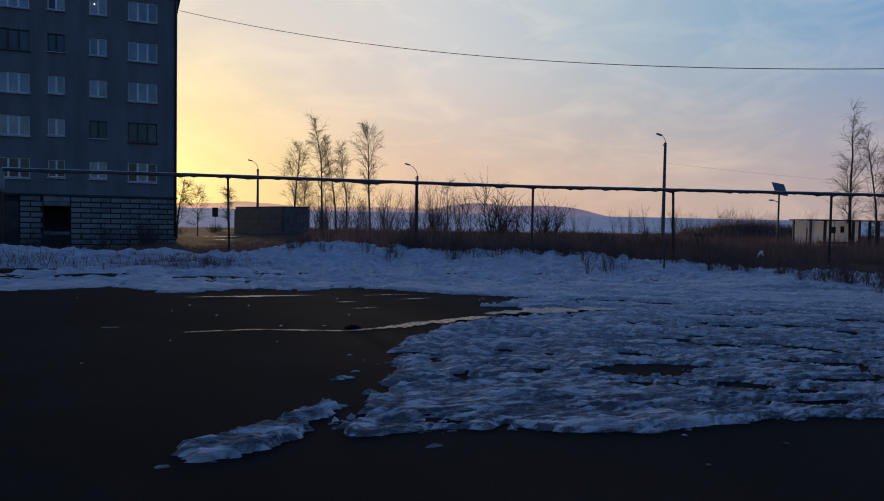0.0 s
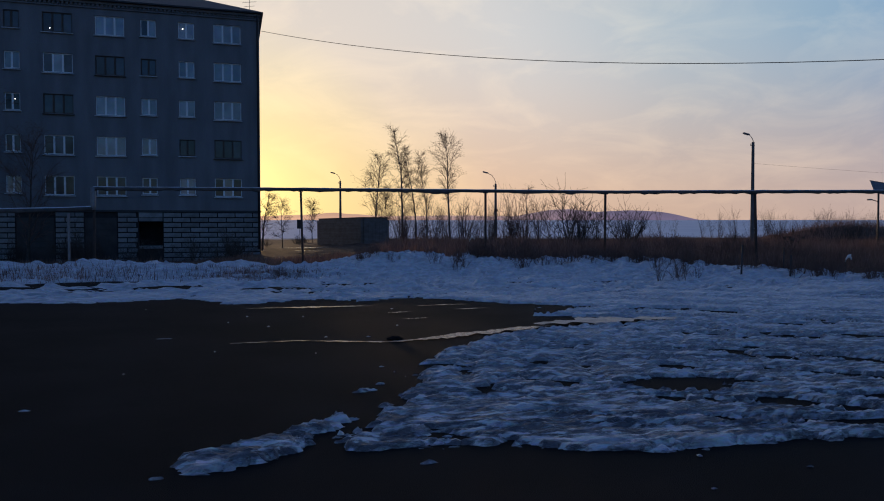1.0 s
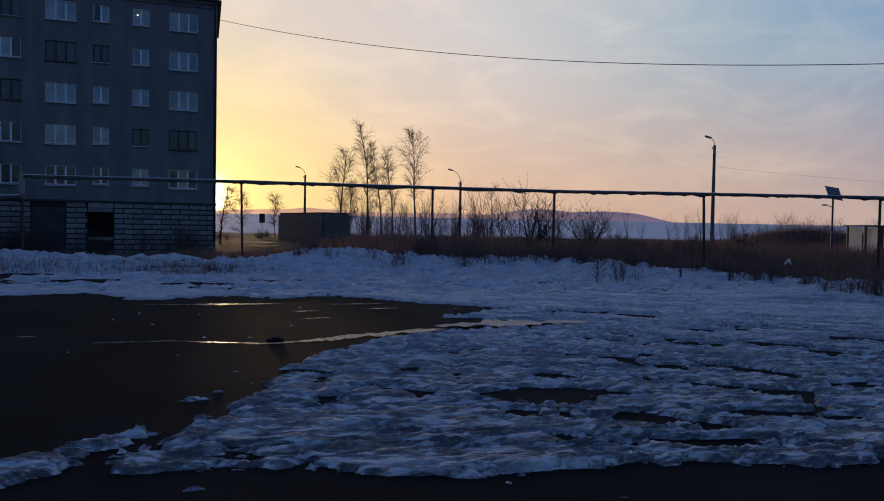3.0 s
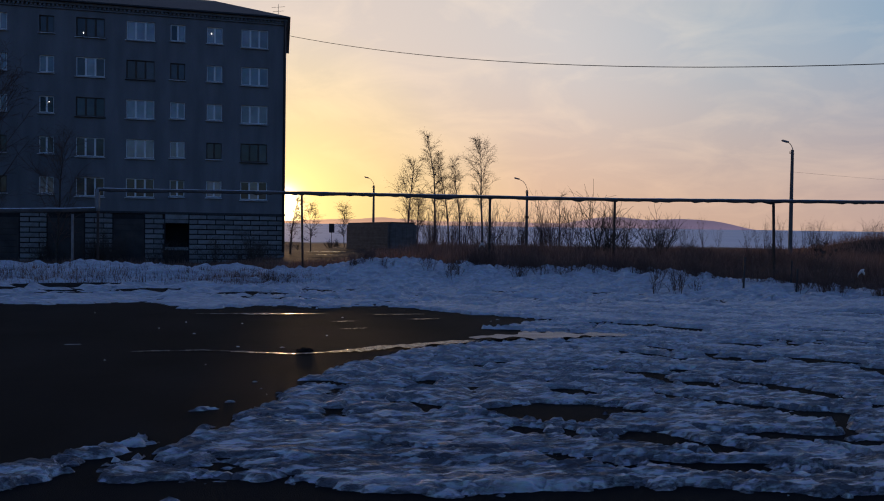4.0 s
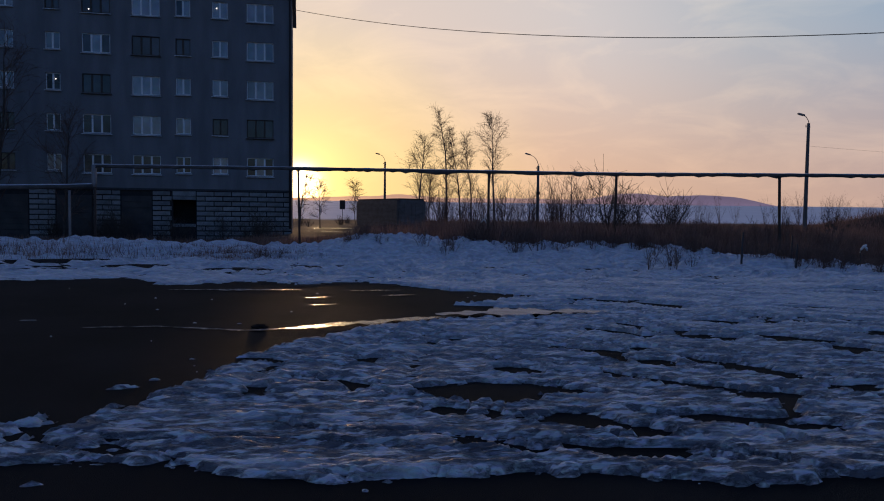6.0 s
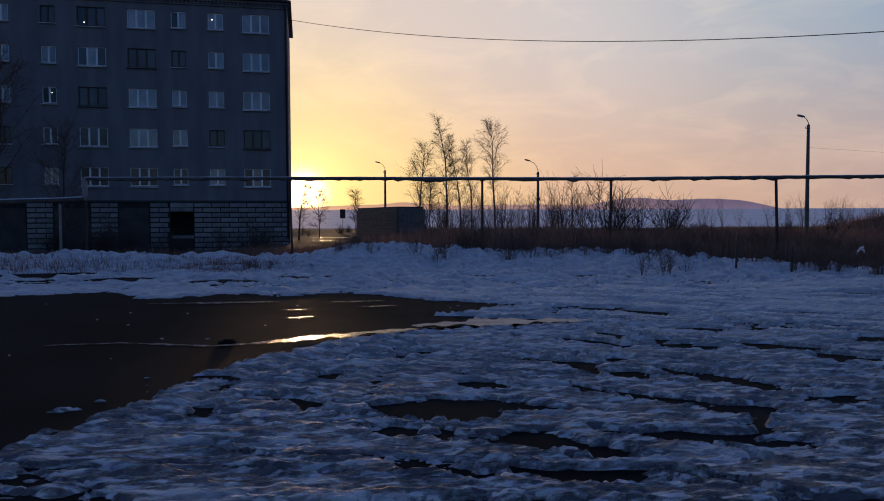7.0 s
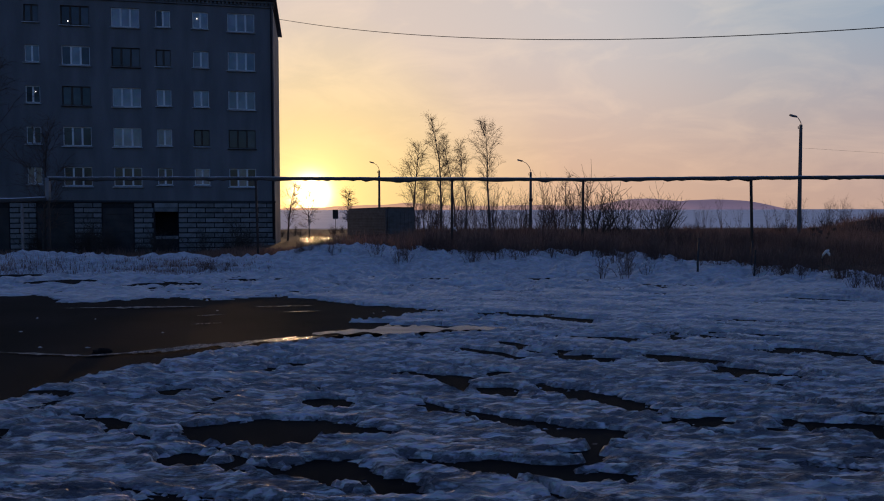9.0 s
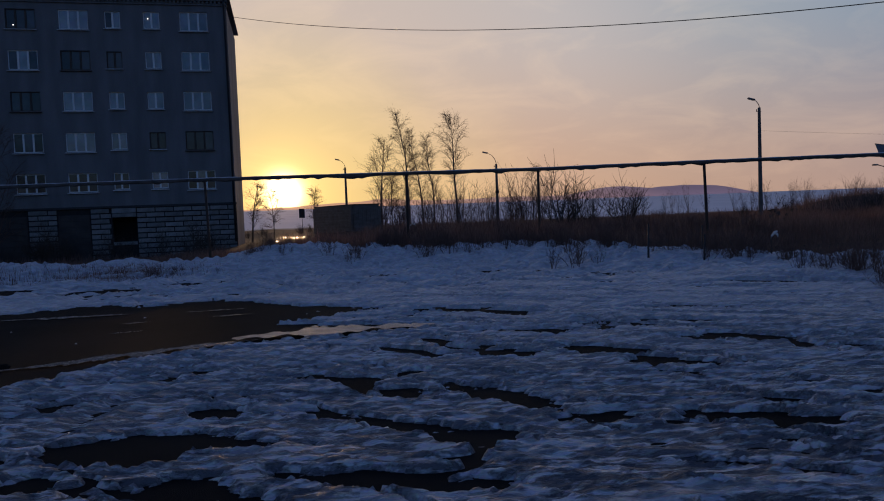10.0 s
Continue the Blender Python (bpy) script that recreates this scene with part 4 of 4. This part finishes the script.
# ---- road signs ----
def parking_sign():
    e = empty("parking_sign", pose(2.49, 4.95, -0.04, rz=4), "blue square parking sign with a white border on a steel pole", "road sign")
    part("pole", tubes([[((0, 0.04, -0.1), 0.035), ((0, 0.04, 3.2), 0.035)]], 8), LAMPGREY, e)
    bm = bmesh.new()
    box(bm, -0.36, 0.36, -0.012, 0.0, 2.12, 2.84)
    es = [ed for ed in bm.edges if abs(ed.verts[0].co.y - ed.verts[1].co.y) > 0.005]
    bmesh.ops.bevel(bm, geom=es, offset=0.05, segments=4, affect="EDGES")
    plate = part("plate", bm, SIGNWHITE, e, "white reflective border plate")
    bm = bmesh.new()
    box(bm, -0.335, 0.335, -0.018, -0.0125, 2.145, 2.815)
    es = [ed for ed in bm.edges if abs(ed.verts[0].co.y - ed.verts[1].co.y) > 0.002]
    bmesh.ops.bevel(bm, geom=es, offset=0.04, segments=4, affect="EDGES")
    part("face", bm, BLUE, plate)
    txt = bpy.data.curves.new("letter", "FONT")
    txt.body, txt.size, txt.extrude, txt.align_x = "P", 0.62, 0.002, "CENTER"
    txt.materials.append(SIGNWHITE)
    ob = new("letter", txt)
    ob.parent = plate
    ob.matrix_basis = pose(0.0, -0.021, 2.27, 90, 0, 0)


parking_sign()


def small_sign():
    e = empty("small_road_sign", pose(2.8, 76.9, 0.0), "small dark road sign on a thin pole", "road sign")
    part("pole", tubes([[((0, 0, -0.6), 0.03), ((0, 0, 2.6), 0.03)]], 6), DARKSTEEL, e)
    part("plate", box_mesh(-0.3, 0.3, -0.05, -0.03, 1.75, 2.75, 0.01), DARKSTEEL, e)
    part("bar", box_mesh(-0.08, 0.08, -0.06, -0.052, 2.1, 2.35), RUST, e)


small_sign()


# ---- overhead cable ----
def cable():
    a, b, sag = Vector((1.45, 50.1, 16.03)), Vector((61.74, -7.68, 9.44)), 4.34
    run = []
    for i in range(90):
        s = i / 89
        p = a.lerp(b, s)
        p.z -= 4 * sag * s * (1 - s)
        run.append((p, 0.019))
    thing("overhead_cable", tubes([run], 6), CABLE, "sagging black overhead cable strung from the house", "cable", smooth=True)
    a, b = Vector((39.9, 50.0, 6.9)), Vector((95, 62, 6.6))
    run = [(a.lerp(b, i / 30) - Vector((0, 0, 1.6 * (i / 30) * (1 - i / 30))), 0.006) for i in range(31)]
    thing("overhead_cable", tubes([run], 5), CABLE, "thin wire strung from the street lamp", "cable", smooth=True)


cable()


# ---- trees, shrubs, weeds ----
def bough(rng, start, d, length, r, n, wander, droop):
    run, p, d = [(start, r)], Vector(start), Vector(d).normalized()
    for i in range(n):
        d = (d + Vector((rng.gauss(0, wander), rng.gauss(0, wander), rng.gauss(0, wander) - droop))).normalized()
        p = p + d * (length / n)
        run.append((p, max(r * (1 - (i + 1) / n) ** 0.8, 0.004)))
    return run


def tree_meshes(seed, height, r0, spread=0.3, first=0.28, limbs=30, twiggy=8, wander=0.05, min_r=0.016, widest=0.35):
    """Trunk, and an oval crown of rising limbs, branches and fine drooping twigs."""
    rng = random.Random(seed)
    trunk = bough(rng, Vector((0, 0, -0.3)), (rng.gauss(0, 0.03), rng.gauss(0, 0.03), 1), height, r0, 16, wander * 0.7, -0.04)
    crown = []
    for i in range(limbs):
        f = first + (0.97 - first) * (i + rng.random()) / limbs
        k = f * 16
        j = min(int(k), 15)
        p = Vector(trunk[j][0]).lerp(Vector(trunk[j + 1][0]), k - j)
        az = rng.uniform(0, 2 * math.pi)
        up = rng.uniform(1.0, 2.0)
        q = (f - first) / (1 - first)
        shape = min(1.0, 0.55 + q / widest * 0.45) if q < widest else 1.0 - 0.75 * (q - widest) / (1 - widest)
        ln = height * spread * shape * rng.uniform(0.65, 1.05)
        limb = bough(rng, p, (math.cos(az), math.sin(az), up), ln, max(r0 * 0.34 * (1 - f * 0.6), min_r), 6, 0.12, -0.02)
        crown.append([(a, max(b, min_r)) for a, b in limb])
        for b in range(twiggy):
            at = rng.randint(1, 6)
            q = Vector(limb[at][0])
            d = Vector((math.cos(az), math.sin(az), up)).normalized() + Vector((rng.gauss(0, 0.5), rng.gauss(0, 0.5), rng.gauss(0.05, 0.35)))
            br = bough(rng, q, d, (0.35 + ln * 0.25) * rng.uniform(0.6, 1.1), min_r * 0.8, 4, 0.12, 0.05)
            crown.append([(a, max(c, min_r * 0.5)) for a, c in br])
            for t in range(4):
                q2 = Vector(br[rng.randint(1, 4)][0])
                tw = bough(rng, q2, d + Vector((rng.gauss(0, 0.6), rng.gauss(0, 0.6), rng.gauss(-0.1, 0.4))), rng.uniform(0.3, 0.75), min_r * 0.5, 3, 0.12, 0.14)
                crown.append([(a, max(c, min_r * 0.36)) for a, c in tw])
    return tubes([trunk], 7), tubes(crown, 3)


def tree(x, y, z, seed, height, r0, label, bark=BIRCH, group="birches", lean=(0, 0), **kw):
    e = empty("tree", pose(x, y, z, lean[0], lean[1], 0), label, "tree", group)
    a, b = tree_meshes(seed, height, r0, **kw)
    part("trunk", a, bark, e, smooth=True)
    part("crown", b, TWIG, e, "bare leafless twigs")
    return e


tall = "tall bare birch with a slender trunk and fine drooping twigs"
tree(11.3, 81, 0.1, 1, 10.2, 0.14, tall, spread=0.40, first=0.28, limbs=34, widest=0.3)
tree(14.5, 82, 0.1, 2, 13.9, 0.15, tall, spread=0.17, first=0.22, limbs=40)
tree(16.2, 81, 0.1, 3, 11.6, 0.12, tall, spread=0.19, first=0.28, limbs=34)
tree(17.5, 81.5, 0.1, 4, 10.9, 0.11, tall, spread=0.19, first=0.3, limbs=32)
tree(20.2, 81, 0.1, 5, 13.0, 0.15, tall, spread=0.22, first=0.36, limbs=40, widest=0.5)
tree(12.6, 83, 0.1, 6, 6.8, 0.08, "young bare birch beside the taller ones", spread=0.3)
tree(27.2, 72, 0.1, 7, 6.4, 0.09, "slim bare tree among saplings", spread=0.3, first=0.25, limbs=13, twiggy=4)
tree(0.3, 61, -0.3, 8, 5.4, 0.10, "small bare tree beyond the house corner", bark=BARK, spread=0.3, first=0.25, limbs=14, min_r=0.015)
tree(1.9, 63, -0.2, 9, 4.6, 0.06, "small bare tree beyond the house corner", bark=BARK, spread=0.28, limbs=12, min_r=0.015)
tree(4.2, 78, -0.1, 10, 5.2, 0.05, "small bare sapling by the road", bark=BARK, spread=0.25, limbs=16)
for x, y, k, h in ((42.6, 33, 11, 9.7), (45.2, 33.5, 12, 8.4), (46.6, 34, 13, 7.8), (44.3, 35, 17, 6.4), (48.6, 36, 18, 7.4)):
    tree(x, y, -0.2, k, h, 0.011 * h, "tall slim bare tree near the shelter", bark=BARK, group="roadside trees", spread=0.16, first=0.2, min_r=0.010, limbs=26, twiggy=6)
tree(-16.6, 44.6, -0.7, 14, 13.5, 0.16, "dark bare tree standing close to the facade", bark=BARK, group="yard trees", spread=0.42, first=0.2, limbs=28)
tree(-12.6, 45.0, -0.7, 15, 8.2, 0.10, "smaller dark bare tree close to the facade", bark=BARK, group="yard trees", spread=0.5, first=0.15, limbs=24)
tree(-21.5, 43.4, -0.7, 16, 12.0, 0.16, "dark bare tree standing close to the facade", bark=BARK, group="yard trees", spread=0.45, first=0.2, limbs=28)


def shrub_mesh(seed, height, stems, spread, r, twigs, fork=0.25):
    rng = random.Random(seed)
    runs = []
    for i in range(stems):
        az, out = rng.uniform(0, 6.283), rng.uniform(0, spread)
        ln = height * rng.uniform(0.5, 1.0)
        st = bough(rng, (math.cos(az) * out * 0.35, math.sin(az) * out * 0.35, -0.15), (math.cos(az) * out, math.sin(az) * out, 1), ln, r, 6, 0.09, -0.02)
        runs.append([(a, max(b, r * 0.35)) for a, b in st])
        for k in range(twigs):
            q = Vector(st[rng.randint(2, 6)][0])
            d = Vector((rng.gauss(0, 0.6), rng.gauss(0, 0.6), 0.9))
            runs.append([(a, max(b, r * 0.25)) for a, b in bough(rng, q, d, ln * fork * rng.uniform(0.6, 1.3), r * 0.5, 3, 0.16, 0.0)])
    return tubes(runs, 3)


def scatter_shrubs(name, label, group, meshes, places, category="shrub"):
    for i, (x, y, z, s) in enumerate(places):
        ob = new(name, meshes[i % len(meshes)])
        ob.matrix_world = pose(x, y, z, 0, 0, (i * 77) % 360) @ Matrix.Diagonal((s, s, s, 1))
        tagged(ob, label, category, group)


rng = random.Random(40)
thicket = [mesh_of("sapling_thicket", shrub_mesh(100 + i, 4.8, 8, 0.34, 0.025, 8), TWIG) for i in range(4)]
places = [(rng.uniform(11, 28), rng.uniform(62, 76), 0.1, rng.uniform(0.55, 1.0)) for i in range(64)]
places += [(x, y, 0.1, s) for x, y, s in ((24.0, 66, 1.15), (25.2, 68, 1.25), (26.4, 70, 1.25), (26.8, 66, 1.0), (16, 64, 0.8), (13, 63, 0.75))]
scatter_shrubs("sapling_thicket", "thicket of thin upright leafless saplings", "saplings", thicket, places)
willow = [mesh_of("willow_bush", shrub_mesh(120 + i, 3.6, 20, 1.0, 0.034, 12, 0.35), BARK) for i in range(3)]
scatter_shrubs("willow_bush", "spreading bare willow bush with dark twigs", "willow bushes", willow,
               [(24.8, 50, 0.1, 1.25), (26.3, 52, 0.1, 1.1), (29.8, 51, 0.1, 1.0), (28.0, 53, 0.1, 0.75), (33.5, 60, 0.1, 0.85), (35.5, 58, 0.1, 0.4)])
far = [(rng.uniform(46, 110), rng.uniform(90, 120), 0.3, rng.uniform(0.6, 1.15)) for i in range(26)]
scatter_shrubs("sapling_thicket", "far leafless saplings at the edge of the snowfield", "far saplings", thicket, far)
far = [(rng.uniform(54, 78), rng.uniform(64, 78), 0.1, rng.uniform(0.45, 0.85)) for i in range(46)]
scatter_shrubs("sapling_thicket", "leafless saplings along the road beyond the shelter", "roadside saplings", thicket, far)
far = [(rng.uniform(38, 62), rng.uniform(46, 55), 0.5, rng.uniform(0.25, 0.45)) for i in range(16)]
scatter_shrubs("willow_bush", "low bare bush on the earth mound", "mound bushes", willow, far)
far = [(rng.uniform(-2.5, 4.0), rng.uniform(70, 84), -0.1, rng.uniform(0.2, 0.4)) for i in range(7)]
scatter_shrubs("willow_bush", "bare bush beside the track beyond the house", "track bushes", willow, far)
far = [(rng.uniform(-30, 0.5), rng.uniform(44.5, 48), -0.75, rng.uniform(0.35, 0.7)) for i in range(26)]
scatter_shrubs("willow_bush", "low dark bush along the foot of the house", "house bushes", willow, far)

weeds = [mesh_of("dry_weed", shrub_mesh(140 + i, 0.85, 12, 0.55, 0.009, 7, 0.3), TWIG) for i in range(4)]
places = []
clumps = [(rng.uniform(7.5, 19.5), rng.gauss(21.6, 0.6)) for i in range(22)] + [(rng.uniform(17, 21.5), rng.uniform(15.5, 20)) for i in range(9)]
for i in range(150):
    cx, cy = clumps[i % len(clumps)]
    x, y = cx + rng.gauss(0, 0.45), cy + rng.gauss(0, 0.35)
    places.append((x, y, max(0.1, float(snow_height(np.array([x]), np.array([y]))[0])), rng.uniform(0.4, 1.1) * (1.0 if x > 9.5 else 0.6)))
for i in range(110):
    x, y = rng.uniform(9.5, 27), rng.uniform(23.0, 28.5)
    places.append((x, y, max(0.0, float(ground_height(np.array([x]), np.array([y]))[0])), rng.uniform(0.9, 1.7)))
for i in range(22):
    x, y = rng.gauss(4.4, 1.3), rng.gauss(19.8, 0.4)
    places.append((x, y, float(snow_height(np.array([x]), np.array([y]))[0]), rng.uniform(0.2, 0.4)))
for i in range(80):
    y = rng.uniform(7.5, 17)
    x = float(np.interp(y, (6.5, 10, 14, 17), (19.8, 20.8, 21.0, 20.2))) + abs(rng.gauss(0, 1.6)) - 0.3
    places.append((x, y, max(0.0, float(snow_height(np.array([x]), np.array([y]))[0]) - 0.02), rng.uniform(0.3, 0.95)))
scatter_shrubs("dry_weed", "dry dark weed sticking out of the snow bank", "weeds", weeds, places, "weed")


def rough_ground(x, y):
    return np.maximum(ground_height(x, y), np.where(y < 24.5, snow_height(x, y), -9.0))


def grass(count, area, h0, h1, w, seed, name, label, base):
    rs = np.random.RandomState(seed)
    x, y = area(rs, count)
    z = base(x, y)
    h = rs.uniform(h0, h1, count) * (0.6 + 0.8 * vnoise(x * 0.3, y * 0.3, 7))
    az = rs.uniform(0, 2 * np.pi, count)
    lx, ly = rs.normal(0, 0.28, count) * h, rs.normal(0, 0.28, count) * h
    ww = w * (0.6 + 0.8 * rs.rand(count)) * (0.7 + y / 60.0)
    v = np.empty((count, 3, 3))
    v[:, 0] = np.stack([x - np.cos(az) * ww, y - np.sin(az) * ww, z - 0.05], 1)
    v[:, 1] = np.stack([x + np.cos(az) * ww, y + np.sin(az) * ww, z - 0.05], 1)
    v[:, 2] = np.stack([x + lx, y + ly, z + h], 1)
    return thing(name, fast_mesh(name, v.reshape(-1, 3), np.arange(count * 3).reshape(-1, 3), STRAW, False), None, label, "grass", kind="stuff")


def belt(rs, n):
    u = rs.rand(n) ** 1.5
    y = 22.4 + u * 45
    x = 8 + (y - 23) * 0.09 + rs.rand(n) * (18 + y * 0.8)
    return x, y


grass(120000, belt, 0.25, 0.85, 0.010, 5, "dead_grass", "belt of dead brown grass and stalks behind the snow bank", rough_ground)
grass(9000, lambda rs, n: (23.6 + np.abs(rs.normal(0, 5, n)), rs.uniform(15.5, 24, n)), 0.12, 0.5, 0.009, 6, "dead_grass",
      "dead brown grass at the foot of the pipe posts", lambda x, y: np.maximum(ground_height(x, y), snow_height(x, y)))
grass(4200, lambda rs, n: (4.3 + rs.normal(0, 1.2, n), 19.9 + rs.normal(0, 0.6, n)), 0.04, 0.2, 0.008, 7, "dead_grass",
      "flattened dead grass poking through the bank", lambda x, y: snow_height(x, y) - 0.03)
grass(9000, lambda rs, n: (rs.uniform(0.5, 9.5, n), 24.6 + 14 * rs.rand(n) ** 1.6), 0.08, 0.35, 0.010, 9, "dead_grass",
      "short trodden dead grass beside the track", ground_height)
grass(3000, lambda rs, n: (rs.normal(-3.0, 2.6, n), rs.normal(19.8, 0.7, n)), 0.06, 0.3, 0.009, 10, "dead_grass",
      "dark dead grass on the bank before the house", lambda x, y: snow_height(x, y) - 0.03)
grass(20000, lambda rs, n: (rs.uniform(-30, 1.2, n), rs.uniform(25, 48, n)), 0.15, 0.5, 0.012, 8, "dead_grass",
      "dead grass in the hollow before the house", ground_height)


# ---- broad-leaved dead plant ----
def burdock(x, y, z):
    e = empty("dead_burdock", pose(x, y, z), "tall dead burdock with shrivelled dark leaves", "weed")
    rg = random.Random(77)
    runs, leaves = [], []
    for i in range(7):
        st = bough(rg, (rg.gauss(0, 0.12), 0, -0.2), (rg.gauss(0, 0.45), rg.gauss(0, 0.2), 1), rg.uniform(1.2, 2.1), 0.018, 5, 0.12, 0.0)
        runs.append([(a, max(b, 0.007)) for a, b in st])
        leaves += [Vector(p) for p, _ in st[2:]]
    part("stalk", tubes(runs, 5), BARK, e)
    for p in leaves[:26]:
        w, ln = rg.uniform(0.07, 0.14), rg.uniform(0.16, 0.30)
        vs = [(0, 0, 0), (w, ln * 0.4, 0.03), (0, ln * 0.5, -0.02), (-w, ln * 0.4, 0.03), (0, ln, -0.09)]
        leaf = part("leaf", (vs, [(0, 1, 2), (0, 2, 3), (1, 4, 2), (2, 4, 3)]), BARK, e)
        leaf.matrix_basis = pose(p.x, p.y, p.z, rg.uniform(-70, 40), rg.uniform(-30, 30), rg.uniform(0, 360))


burdock(31.0, 32.0, 0.1)


# ---- litter ----
def torn_bag(x, y, z, s, label):
    runs = [[((0, 0, 0), 0.03), ((0.04, 0, 0.12), 0.035), ((0.16, 0, 0.26), 0.05), ((0.26, 0, 0.30), 0.03)],
            [((0.16, 0, 0.26), 0.045), ((0.28, 0.02, 0.16), 0.04), ((0.30, 0.02, 0.08), 0.02)]]
    e = thing("torn_bag", tubes(runs, 6), BAG, label, "litter", pose(x, y, z) @ Matrix.Diagonal((s, s, s, 1)), smooth=True)
    return e


torn_bag(21.85, 15.54, 0.58, 0.72, "white torn plastic bag snagged on a dry stalk")
thing("snag_stalk", tubes([[((21.9, 15.56, -0.1), 0.012), ((21.88, 15.56, 0.7), 0.008)]], 5), BARK, "dry stalk that holds the torn bag", "weed")
torn_bag(12.95, 29.4, 1.0, 0.9, "white scrap of plastic caught in the brush")
thing("snag_stalk", tubes([[((12.97, 29.42, -0.1), 0.012), ((12.97, 29.42, 1.1), 0.008)]], 5), BARK, "dry stalk that holds the scrap", "weed")
for x, y, h in ((18.77, 16.0, 1.1), (20.4, 16.4, 1.0), (20.1, 15.6, 0.8)):
    thing("wooden_stake", tubes([[((x, y, -0.2), 0.03), ((x + 0.02, y, h), 0.025)]], 6), DARKSTEEL, "short dark stake leaning in the snow bank", "stake", group="stakes")
bm = bmesh.new()
bmesh.ops.create_icosphere(bm, subdivisions=3, radius=1.0)
for v in bm.verts:
    k = 1 + 0.35 * noise.noise(v.co * 2.1)
    v.co = Vector((v.co.x * 0.17 * k, v.co.y * 0.10 * k, max(-0.02, v.co.z * 0.07 * k)))
thing("asphalt_lump", bm, ASPHALT, "broken lump of dark asphalt at the puddle", "rubble", pose(7.55, 6.02, 0.015) @ Matrix.Scale(0.65, 4))
# crumbs of ice strewn over the asphalt
rng = random.Random(9)
verts, faces = [], []
for i in range(46):
    x, y = rng.uniform(2.5, 13), rng.uniform(-0.6, 11)
    if y > 1.2 and x > float(np.interp(y, LEFT_Y, LEFT_X)) - 0.2:
        continue
    r, n, b = rng.uniform(0.006, 0.022), 6, len(verts)
    verts.append((x, y, 0.004 + r * 0.3))
    for k in range(n):
        q = r * rng.uniform(0.7, 1.7)
        verts.append((x + q * 1.5 * math.cos(k * 1.047), y + q * math.sin(k * 1.047), -0.004))
    faces += [(b, b + 1 + k, b + 1 + (k + 1) % n) for k in range(n)]
thing("ice_crumbs", (verts, faces), SNOW, "small crumbs of ice strewn over the asphalt", "ice", kind="stuff")
# frozen wheel pools on the track beyond the bank
puddle(((2.2, 55), (4.2, 55.5), (6.2, 55.2)), (0.2, 1.6, 0.2), 0.16, 97, "bright icy pool on the track behind the bank")
puddle(((3.0, 46), (4.6, 46.4), (6.0, 46.2)), (0.1, 0.8, 0.1), 0.16, 98, "bright icy pool on the track behind the bank")
